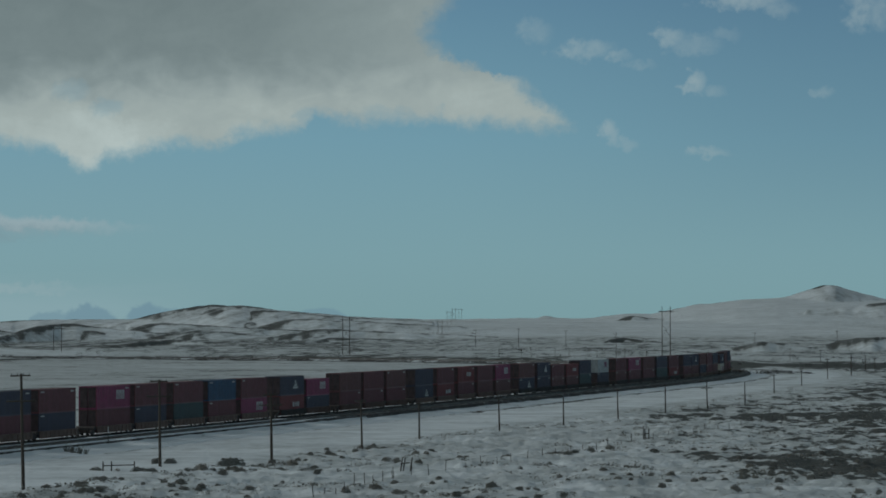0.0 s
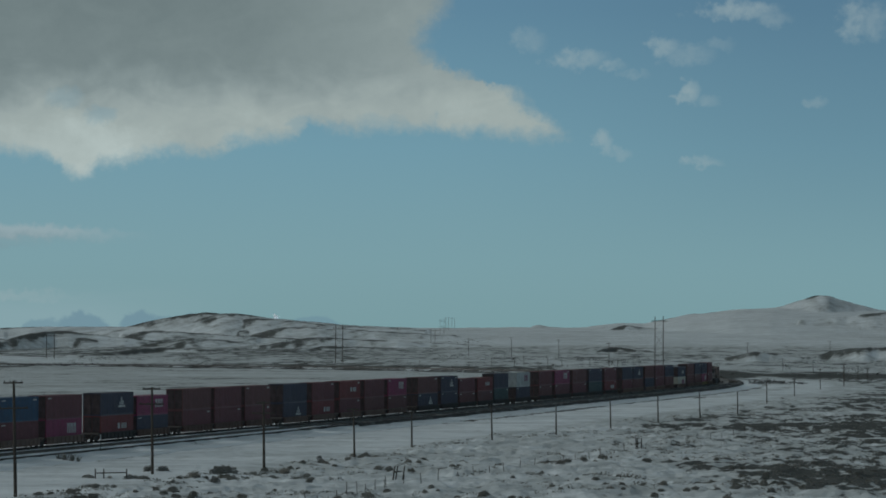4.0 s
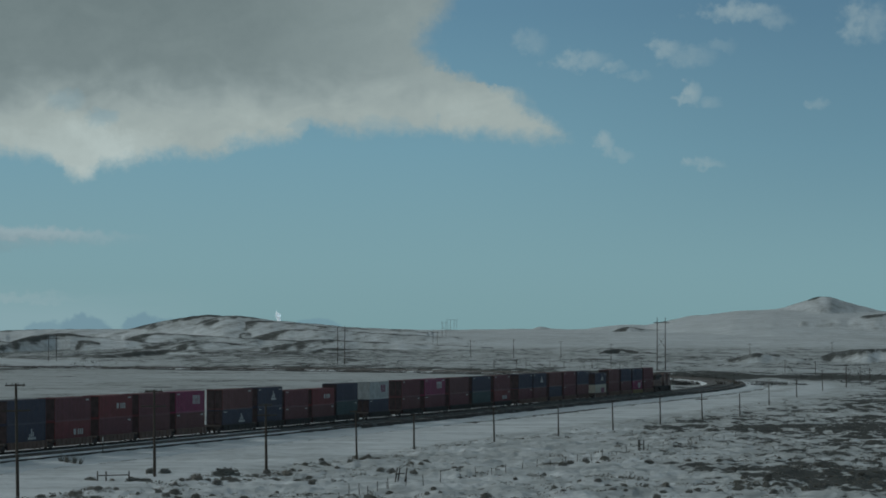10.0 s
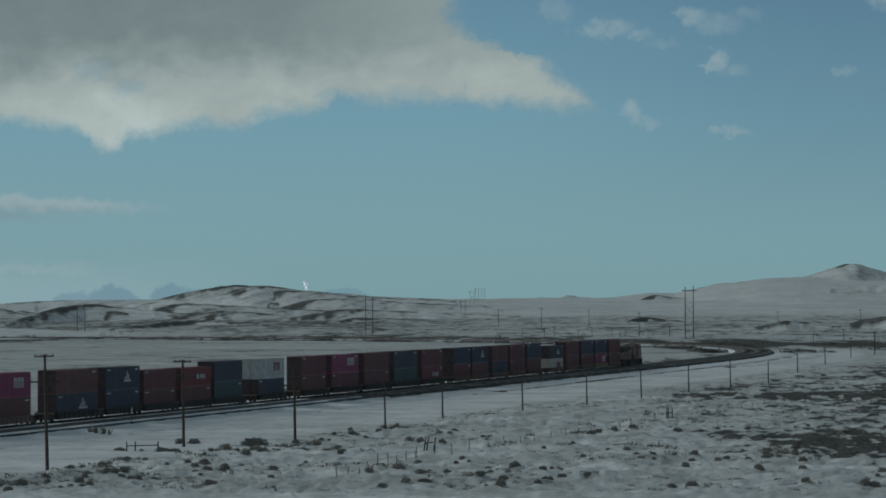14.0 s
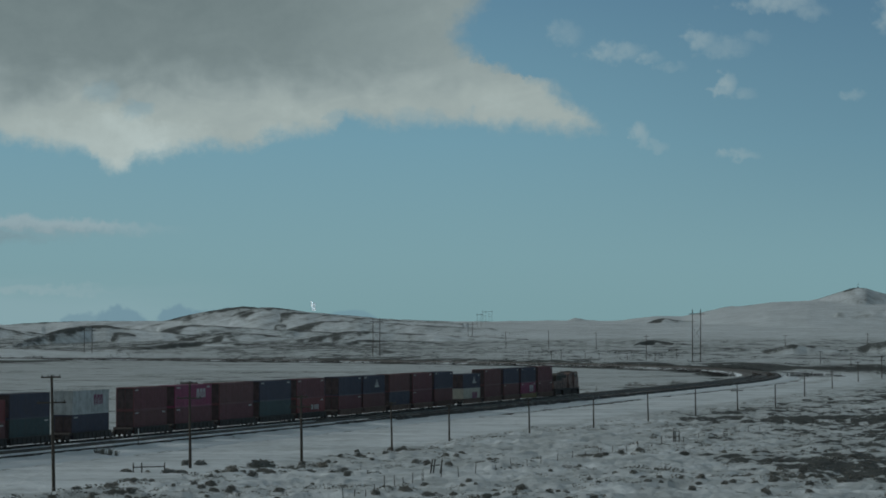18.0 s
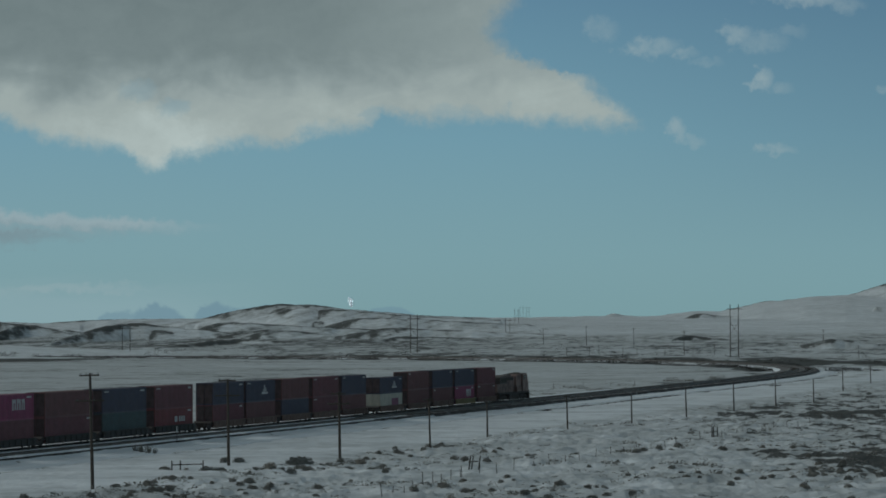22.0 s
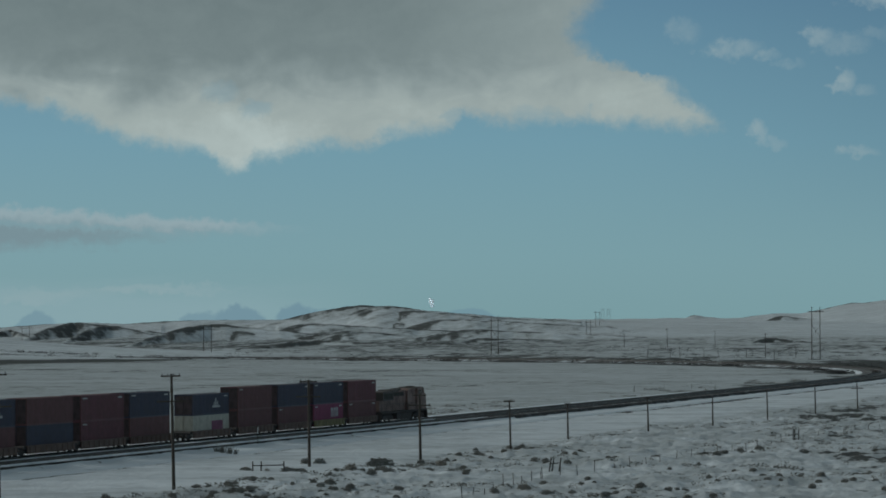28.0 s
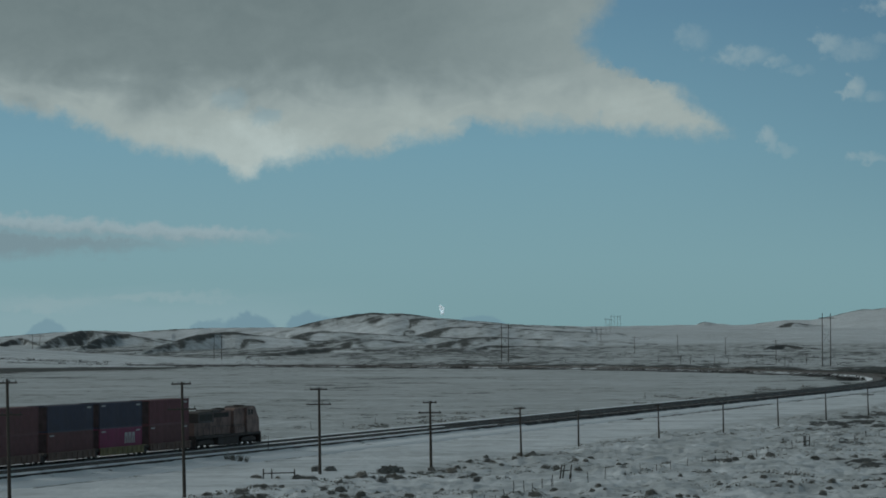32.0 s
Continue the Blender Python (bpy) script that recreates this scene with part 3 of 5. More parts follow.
def relief(x, y):
    d = np.hypot(x, y)
    w, s = near_line(x, y)
    z = -1.0 + 13.3 * np.clip(1 - d / 205, 0, 1)
    # small drifts and tussocks
    rough = ease((d - 180) / 60) * np.where(w > 0, 0.22 * ease((w - 9) / 6) + 0.78 * ease((w - 32) / 7), 0.5 * ease((-w - 9) / 6))
    z = z + rough * (fbm(x / 9, y / 9, 3) * 0.55 + fbm(x / 2.0, y / 2.4, 11, 3) * 0.50 * ease((650 - d) / 200) + (0.5 - np.abs(fbm(x / 1.3, y / 2.0, 13, 2)) * 2) * 0.16 * ease((480 - d) / 120))
    # the far plain tilts up to the hills
    west = ease((-40 - x) / 200)
    z = z + 21.0 * ease((d - 1150) / 3300) * ease((y - 300) / 600) * (1 - 0.6 * west)
    # low white rise beyond the field
    z = z + 17.0 * hump(x, y, -420, 1330, 150, 130) + 1.6 * fbm(x / 160, y / 160, 5) * ease((d - 1150) / 500)
    z = z + 2.0 * fbm(x / 300, y / 300, 31) * ease((d - 2500) / 1200) - 6.0 * ease((d - 4480) / 200)
    return ridges(x, y, z)


def bare_share(x, y, z, flanks):
    """How much sagebrush and soil shows through the snow."""
    d = np.hypot(x, y)
    w, s = near_line(x, y)
    b = np.full_like(d, 0.32)
    patch = fbm(x / 9, y / 16, 41, 4)
    front = (s < 600) & (w > 0)
    k = x / np.maximum(y, 1.0)
    right = ease((k - 0.085) / 0.06) * ease((w - 46) / 14) * ease((d - 245) / 30)
    right = np.maximum(right, 0.85 * ease((k - 0.058) / 0.04) * ease((d - 350) / 50) * ease((w - 38) / 12))
    wide = np.clip(k - 0.07, 0, 0.12)
    bands = np.exp(-((d - 330 + 500 * (k - 0.07)) / (5 + 210 * wide)) ** 2) * ease((k - 0.066) / 0.03)
    bands = np.maximum(bands, 0.9 * np.exp(-((d - 448) / (7 + 190 * wide)) ** 2) * ease((k - 0.064) / 0.03)) * ease((w - 36) / 10)
    crumb = fbm(x / 1.4, y / 3.4, 57, 3)
    shred = fbm(x / 4.5, y / 3.6, 63, 3)
    b = np.where(front, 0.25 + 0.29 * right + 0.41 * bands + (0.20 + 0.18 * right) * patch + (0.24 + 0.40 * right + 0.20 * bands) * crumb + (0.08 + 0.60 * bands) * shred, b)
    b = np.where(front, b + (0.10 * fbm(x / 20, y / 12, 65, 3) - 0.28) * ease((36 - w) / 5), b)
    inside = w < -4
    b = np.where(inside, 0.34 + 0.03 * ease((-10 - x) / 80) + 0.14 * fbm(x / 70, y / 45, 43, 4) + 0.07 * ease((d - 480) / 300), b)
    limb = ease((w + 24) / 8) * ease((190 - w) / 110) * ease((s - 520) / 60) * ease((d - 880) / 80)
    b = b + limb * (0.30 + 0.16 * ease((45 - w) / 25) + 0.60 * fbm(x / 22, y / 50, 48, 3) + 0.40 * fbm(x / 6, y / 24, 47, 2))
    # streaks beside the bend
    b = b + 0.05 * ease((s - 400) / 60) * ease((w - 10) / 6) * ease((120 - w) / 50) * ease((1400 - d) / 150)
    bend = ease((s - 300) / 120) * ease((1350 - d) / 150)
    b = b + bend * 0.55 * np.clip(np.exp(-((w - 20) / 3) ** 2) + np.exp(-((w + 12) / 4) ** 2), 0, 1) * (0.6 + 1.5 * fbm(x / 12, y / 30, 54, 3))
    b = np.where((d > 1230) & (w > 15), np.maximum(b, 0.41 + 0.05 * ease((60 - x) / 120) + 0.28 * fbm(x / 22, y / 60, 44, 4) + 0.42 * fbm(x / 4, y / 18, 58, 2)), b)
    # belt of brush that runs on from the far limb
    b = b + 0.66 * np.exp(-((y - 1005) / 46) ** 2) * ease((x - 64) / 24) * (0.7 + 1.3 * fbm(x / 9, y / 40, 64, 3))
    # dark foot of the white rise
    half = np.clip(78 - 0.75 * (x + 240), 20, 90)
    foot = np.exp(-((y - 1088 - 1.5 * (x + 240)) / half) ** 2) * ease((-140 - x) / 40) * ease((1190 - y) / 30)
    b = b + 0.72 * foot * (0.9 + fbm(x / 40, y / 60, 49, 2))
    # hills
    b = b + 0.10 * ease((d - 1500) / 300) * ease((2600 - d) / 400) * ease((40 - x) / 120)
    hills = ease((d - 2050) / 350)
    left = ease((60 - x) / 140)
    plain = 0.14 + 0.19 * left + (0.22 + 0.18 * left) * fbm(x / 120, y / 240, 46, 4) + (0.12 + 0.14 * left) * fbm(x / 24, y / 90, 56, 3)
    b = b * (1 - hills) + hills * plain
    b = np.where(flanks > -0.9, flanks, b)
    slant = z - 0.32 * x
    lines = fbm(slant / 3.2, (x + 2.5 * z) / 55, 66, 3) + 0.6 * fbm(slant / 1.1, (x + 2.5 * z) / 25, 67, 2)
    b = b + 0.38 * lines * ease((d - 1650) / 250) * ease((30 - x) / 120)
    b = b + 0.45 * hump(x, y, 127, 1930, 18, 34)
    rise = ease(hump(x, y, -420, 1310, 165, 140) * 9)
    b = b * (1 - rise) + (0.12 + 0.60 * foot) * rise
    return b


def build_ground():
    az = np.radians(np.r_[np.arange(-16, 12.6, 0.042), np.arange(18, 343, 6.0)])
    d = np.r_[np.geomspace(1.0, 190, 14), np.arange(196, 640, 1.0), np.arange(640, 1500, 5.0), np.arange(1500, 3350, 9.0), np.arange(3350, 4720, 16.0)]
    A, D = np.meshgrid(az, d)
    x, y = D * np.sin(A), D * np.cos(A)
    z, flanks = relief(x, y)
    b = bare_share(x, y, z, flanks)
    nd, na = x.shape
    verts = np.stack([x, y * DEEP, z], -1).reshape(-1, 3)
    i = np.arange(nd - 1)[:, None] * na
    j = np.arange(na)[None, :]
    k = (j + 1) % na
    quads = np.stack([i + j, i + k, i + na + k, i + na + j], -1).reshape(-1, 4)
    me = bpy.data.meshes.new("ground")
    me.vertices.add(len(verts) + 1)
    hub = len(verts)
    allv = np.vstack([verts, [[0, 0, float(z[0].mean())]]])
    me.vertices.foreach_set("co", allv.ravel())
    tris = np.stack([np.full(na, hub), np.arange(na), (np.arange(na) + 1) % na], -1)[:, ::-1]
    me.loops.add(quads.size + tris.size)
    me.loops.foreach_set("vertex_index", np.r_[quads.ravel(), tris.ravel()])
    me.polygons.add(len(quads) + len(tris))
    me.polygons.foreach_set("loop_start", np.r_[np.arange(len(quads)) * 4, quads.size + np.arange(len(tris)) * 3])
    me.polygons.foreach_set("use_smooth", np.ones(len(quads) + len(tris), bool))
    me.update(calc_edges=True)
    me.validate()
    a = me.attributes.new("bare", "FLOAT", "POINT")
    a.data.foreach_set("value", np.r_[b.ravel(), 0.2])
    a = me.attributes.new("far", "FLOAT", "POINT")       # brush too small to tell apart blurs the edge of the snow
    a.data.foreach_set("value", np.r_[ease((D - 1150) / 600).ravel(), 0.0])
    me.materials.append(GROUND)
    tagged(new("ground", me), "snow-covered sagebrush plain rising to low hills", "ground", kind="structure")


build_ground()


def strip(name, profile, mat, s0, s1, step, label="", uneven=0.0):
    """A profile of (off, z) drawn out along the railway."""
    rows = []
    s = s0
    while s <= s1:
        rows.append(s)
        s += step
    vs, fs = [], []
    rng = np.random.RandomState(5)
    for s in rows:
        for off, z in profile:
            p, _ = line_at(s, off + rng.uniform(-uneven, uneven))
            vs.append((p.x, p.y * DEEP, z + rng.uniform(-uneven, uneven) * 0.15))
    k = len(profile)
    for i in range(len(rows) - 1):
        for j in range(k - 1):
            fs.append((i * k + j, i * k + j + 1, (i + 1) * k + j + 1, (i + 1) * k + j))
    me = bpy.data.meshes.new(name)
    me.from_pydata(vs, [], fs)
    me.polygons.foreach_set("use_smooth", [uneven > 0] * len(fs))
    me.materials.append(mat)
    return me


SIDING = 4.3      # offset of the near track


def build_railway():
    def lay(name, words, category, profile, mat, s0, s1, step, uneven):
        return tagged(new(name, strip(name, profile, mat, s0, s1, step, uneven=uneven)), words, category, kind="structure")

    slope = [(-7.5, -1.6), (-4.6, -0.42), (-2.5, -0.30), (2.5, -0.30), (SIDING + 2.2, -0.30), (SIDING + 3.2, -0.75), (SIDING + 4.2, -0.80), (SIDING + 8.4, -1.0), (SIDING + 9, -1.7)]
    lay("railway_embankment", "low railway embankment with snow on its slopes", "embankment", slope, SHOULDER, -420, 602, 3.0, 0.12)
    lay("railway_embankment_far", "dark brushy railway embankment along the bend", "embankment", [(-9.5, -1.6)] + slope[1:], BANK, 600, 1500, 3.0, 0.45)
    lay("snow_between_tracks", "strip of snow lying between the two tracks", "snow", [(1.05, -0.2), (1.3, -0.10), (2.4, -0.05), (2.9, -0.25)], SHOULDER, -420, 66, 2.0, 0.10)
    lay("snow_beyond_track", "band of snow on the far shoulder of the track", "snow", [(-4.9, -0.62), (-4.3, -0.16), (-3.4, -0.06), (-1.9, -0.04), (-1.55, -0.2)], SHOULDER, -420, 240, 2.0, 0.06)
    bed_words = "dark ballast bed of the railway, dusted with snow"
    lay("ballast_bed", bed_words, "ballast", [(-4.7, -0.62), (-4.0, -0.24), (1.9, -0.22), (2.3, -0.26)], BALLAST, -420, 1500, 2.0, 0.03)
    lay("ballast_edge", "dark crumbling edge of the ballast bed", "ballast", [(SIDING + 2.0, -0.34), (SIDING + 2.1, -0.24), (SIDING + 2.8, -0.26), (SIDING + 3.1, -0.72)], EDGE, 90, 1500, 3.0, 0.06)
    lay("snowy_ballast_edge", "thin dark edge of the ballast bed above the snow", "ballast", [(SIDING + 2.25, -0.34), (SIDING + 2.3, -0.285), (SIDING + 2.5, -0.29), (SIDING + 2.6, -0.50), (SIDING + 2.7, -0.62)], EDGE, -420, 92, 3.0, 0.03)
    lay("ballast_bed_far", bed_words, "ballast", [(2.1, -0.29), (2.3, -0.21), (SIDING + 1.8, -0.21), (SIDING + 2.1, -0.27)], BALLAST, 64, 1500, 2.0, 0.06)
    for off, nm in ((0.0, "track_1"), (SIDING, "track_2")):
        track = tagged(empty(nm), "railway track on dark ballast dusted with snow", "track", kind="structure")
        for s0, s1, cover in ((-420, 80, SHOULDER if off else BALLAST), (80, 1500, BALLAST)):
            part("ballast", strip("ballast", [(off - 2.2, -0.5), (off - 1.65, -0.16), (off + 1.65, -0.16), (off + 2.1, -0.5)], cover, s0, s1, 4.0, uneven=0.02), cover, track)
        for r in (-0.7525, 0.7525):
            c = off + r
            part("rail", strip("rail", [(c - 0.07, -0.15), (c - 0.07, -0.12), (c - 0.036, -0.03), (c - 0.036, 0.0), (c + 0.036, 0.0), (c + 0.036, -0.03), (c + 0.07, -0.12), (c + 0.07, -0.15)], RAIL, -420, 1500, 4.0), RAIL, track)
        vs, fs = [], []
        s = -120.0
        while s < 700:
            p, h = line_at(s, off)
            q = Vector((-h.y, h.x))
            b = len(vs)
            for z in (-0.3, -0.135):
                for ah, ac in ((-0.11, -1.3), (0.11, -1.3), (0.11, 1.3), (-0.11, 1.3)):
                    v = p + h * ah + q * ac
                    vs.append((v.x, v.y * DEEP, z))
            fs += [(b + 4, b + 5, b + 6, b + 7), (b, b + 1, b + 5, b + 4), (b + 1, b + 2, b + 6, b + 5), (b + 2, b + 3, b + 7, b + 6), (b + 3, b, b + 4, b + 7)]
            s += 0.6
        me = bpy.data.meshes.new("sleepers")
        me.from_pydata(vs, [], fs)
        me.materials.append(SLEEPER)
        part("sleepers", me, SLEEPER, track)["kind"] = "stuff"
    lay("ditch_edge", "broken line of brush and soil along the railway ditch", "ditch", [(12.0, -1.4), (12.7, -1.02), (13.3, -0.98), (14.6, -1.6)], BERM, -420, 132, 2.0, 0.25)
    lay("ditch_bank", "dark bank of soil and brush along the railway ditch", "ditch", [(12.0, -1.4), (12.7, -0.98), (14.2, -0.94), (16.4, -1.65)], BANK, 130, 1000, 2.0, 0.45)


build_railway()


# ---- the train ----
SPEED = 16.605


def loco_front(t):
    return -0.5 + SPEED * (32.0 - t) - 0.00694 * (32.0 - t) ** 2


CL, CW = 12.19, 2.44


def container_meshes(h):
    bm = bmesh.new()
    # corrugated side walls, one outline drawn up between the rails
    n = 44
    for side in (-1, 1):
        prev = None
        for i in range(n):
            x0 = -CL / 2 + 0.16 + (CL - 0.32) * i / n
            dx = (CL - 0.32) / n
            for fx, dy in ((0.0, 0.0), (0.25, 0.036), (0.5, 0.036), (0.75, 0.0)):
                y = side * (CW / 2 - 0.012 - dy)
                a, b = bm.verts.new((x0 + dx * fx, y, 0.15)), bm.verts.new((x0 + dx * fx, y, h - 0.08))
                if prev:
                    bm.faces.new((prev[0], a, b, prev[1]) if side < 0 else (a, prev[0], prev[1], b))
                prev = (a, b)
    box(bm, -CL / 2 + 0.1, CL / 2 - 0.1, -CW / 2 + 0.05, CW / 2 - 0.05, 0.12, h - 0.03)
    body = mesh_of(bm, "container_body", PAINT["brown"])
    bm = bmesh.new()
    for sx in (-1, 1):
        for sy in (-1, 1):
            x, y = sx * CL / 2, sy * CW / 2
            box(bm, min(x, x - sx * 0.16), max(x, x - sx * 0.16), min(y, y - sy * 0.14), max(y, y - sy * 0.14), 0.0, h)
    for sy in (-1, 1):
        y = sy * CW / 2
        box(bm, -CL / 2 + 0.16, CL / 2 - 0.16, min(y, y - sy * 0.06), max(y, y - sy * 0.06), 0.0, 0.16)
        box(bm, -CL / 2 + 0.16, CL / 2 - 0.16, min(y, y - sy * 0.06), max(y, y - sy * 0.06), h - 0.09, h)
    for sx in (-1, 1):
        x = sx * CL / 2
        box(bm, min(x, x - sx * 0.1), max(x, x - sx * 0.1), -CW / 2 + 0.14, CW / 2 - 0.14, 0.0, 0.16)
        box(bm, min(x, x - sx * 0.1), max(x, x - sx * 0.1), -CW / 2 + 0.14, CW / 2 - 0.14, h - 0.12, h)
    framing = mesh_of(bm, "container_frame", PAINT["brown"])
    bm = bmesh.new()
    box(bm, -0.03, 0.03, -0.53, 0.53, 0.18, h - 0.14, 0.01)
    for y in (-0.32, 0.30):
        tube(bm, (-0.055, y, 0.2), (-0.055, y, h - 0.16), 0.02, seg=6)
    door = mesh_of(bm, "container_door", PAINT["brown"])
    return body, framing, door


SHAPES = {2.59: container_meshes(2.59), 2.90: container_meshes(2.90)}
WORDS = {"maroon": "maroon", "brown": "red-brown", "red": "bright red", "navy": "dark navy blue", "blue": "bright blue", "magenta": "magenta pink",
         "teal": "grey-green", "white": "white", "cream": "cream"}


def mark_blocks(kind, h):
    """Company marks as plain blocks (x0, x1, z0, z1) on the side that faces the camera."""
    if kind == "block":          # large block word
        rows = []
        for x, wd in ((1.0, 0.9), (2.1, 0.9), (3.2, 0.75)):
            rows += [(x, x + wd * 0.3, h * 0.38, h * 0.80), (x + wd * 0.62, x + wd * 0.92, h * 0.38, h * 0.80), (x + wd * 0.32, x + wd * 0.6, h * 0.66, h * 0.80)]
    elif kind == "row":          # row of letters as bars
        rows = [(x, x + wd, h * 0.40, h * 0.64) for x, wd in ((0.2, 0.8), (1.6, 0.42), (2.3, 0.42), (3.0, 0.42))]
    elif kind == "sail":         # slanted emblem
        rows = [(x, x + 0.34, h * a, h * b) for x, a, b in ((0.8, 0.46, 0.58), (1.35, 0.46, 0.78), (1.9, 0.46, 0.64))] + [(0.4, 2.9, h * 0.34, h * 0.44)]
    else:                        # dark rectangle
        rows = [(0.2, 3.9, h * 0.30, h * 0.72)]
    return rows


bm = bmesh.new()
box(bm, -0.5, 0.5, -0.5, 0.5, -0.5, 0.5)
UNIT = mesh_of(bm, "mark", LETTER)


def make_container(colour, h, mark=None):
    body, framing, door = SHAPES[h]
    c = empty("shipping_container")
    word = WORDS[colour]
    extra = {"block": "with a large pale block mark", "row": "with a row of white marks", "sail": "with a white slanted emblem", "plate": "with a dark rectangular mark"}.get(mark, "with corrugated steel sides")
    tagged(c, f"{word} shipping container {extra}", "container", "containers on the train")
    paint = PAINT[colour]
    part_in("wall", body, paint, c)
    part_in("frame", framing, paint, c)
    # Doors carry the gap's shade in their colour; pale boxes keep their own paint.
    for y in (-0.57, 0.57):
        part_in("door", door, paint if colour in ("white", "cream") else DOOR, c, pose(-CL / 2 + 0.05, y, 0), "" if colour in ("white", "cream") else "dark dirty door with gap shade in its colour")
    rows = [(-CL / 2 + 0.5, -CL / 2 + 1.7, h * 0.86, h * 0.905), (CL / 2 - 1.7, CL / 2 - 0.6, h * 0.84, h * 0.90)]
    random.shuffle(rows)
    for x0, x1, z0, z1 in rows[:random.choice((0, 1, 1, 2))]:       # small number plates, unreadable
        part_in("number_mark", UNIT, LETTER, c, Matrix.LocRotScale(((x0 + x1) / 2, -CW / 2, (z0 + z1) / 2), None, (x1 - x0, 0.03, z1 - z0)))
    if mark:
        ink = LETTER_DARK if colour in ("white", "cream") else LETTER
        for x0, x1, z0, z1 in mark_blocks(mark, h):
            part_in("mark", UNIT, ink, c, Matrix.LocRotScale(((x0 + x1) / 2, -CW / 2, (z0 + z1) / 2), None, (x1 - x0, 0.03, z1 - z0)))
    return c


def wheelset_mesh():
    bm = bmesh.new()
    for y in (-0.72, 0.72):
        tube(bm, (0, y - 0.065, 0), (0, y + 0.065, 0), 0.42, seg=20)
        s = -1 if y < 0 else 1
        tube(bm, (0, y - s * 0.09, 0), (0, y - s * 0.06, 0), 0.455, seg=20)
    tube(bm, (0, -0.95, 0), (0, 0.95, 0), 0.08, seg=8)
    return mesh_of(bm, "wheelset", WHEEL)


def bogie_mesh():
    bm = bmesh.new()
    for sy in (-1, 1):
        y = sy * 1.0
        prism(bm, [(-1.15, 0.34), (-1.15, 0.56), (-0.7, 0.62), (-0.35, 0.74), (0.35, 0.74), (0.7, 0.62), (1.15, 0.56), (1.15, 0.34), (0.75, 0.36), (0.4, 0.22), (-0.4, 0.22), (-0.75, 0.36)], y - 0.08, y + 0.08)
    box(bm, -0.25, 0.25, -1.1, 1.1, 0.42, 0.70)
    return mesh_of(bm, "bogie_frame", STEEL_DARK)


WHEELSET, BOGIE = wheelset_mesh(), bogie_mesh()


def well_meshes(L):
    """One well of a double-stack wagon: side sills, floor, end decks; L from pivot to pivot."""
    bm = bmesh.new()
    box(bm, -CL / 2 - 0.15, CL / 2 + 0.15, -0.05, 0.05, 0.36, 1.12)
    box(bm, -CL / 2 - 0.3, CL / 2 + 0.3, -0.11, 0.11, 1.06, 1.18, 0.02)
    box(bm, -CL / 2 - 0.15, CL / 2 + 0.15, -0.10, 0.10, 0.31, 0.40, 0.02)
    sill = mesh_of(bm, "side_sill", WELLPAINT["tan"])
    bm = bmesh.new()
    box(bm, -0.05, 0.05, -0.04, 0.04, 0.40, 1.06)
    rib = mesh_of(bm, "rib", WELLPAINT["tan"])
    bm = bmesh.new()
    box(bm, -CL / 2 - 0.1, CL / 2 + 0.1, -1.25, 1.25, 0.34, 0.40)
    floor = mesh_of(bm, "well_floor", STEEL_DARK)
    bm = bmesh.new()
    e = (L - CL) / 2
    prism(bm, [(0, 0.75), (0, 1.16), (e * 0.55, 1.16), (e - 0.05, 0.98), (e - 0.05, 0.75)], -1.2, 1.2)
    deck = mesh_of(bm, "end_deck", STEEL_DARK)
    return sill, rib, floor, deck


WELL = well_meshes(14.3)


def make_well(paint, last):
    sill, rib, floor, deck = WELL
    w = empty("well_wagon")
    tagged(w, {"tan": "faded brown", "yellow": "dull yellow", "rust": "rusty brown", "black": "black"}[paint] + " double-stack well wagon rolling on the rails", "wagon", "wagons of the train")
    for sy in (-1, 1):
        o = part_in("side_sill", sill, WELLPAINT[paint], w, pose(0, sy * 1.34, 0))
        for i in range(9):
            part_in("rib", rib, WELLPAINT[paint], o, pose(-5.6 + 1.4 * i, sy * 0.08, 0))
    part_in("floor", floor, None, w)
    for rz in (0, 180):
        x = CL / 2 + 0.02
        part_in("end_deck", deck, None, w, pose(x if rz == 0 else -x, 0, 0, 0, 0, rz))
    for x in ((-7.15,) if not last else (-7.15, 7.15)):
        b = part_in("bogie", BOGIE, None, w, pose(x, 0, 0))
        for dx in (-0.85, 0.85):
            part_in("wheelset", WHEELSET, None, b, pose(dx, 0, 0.455))
    return w


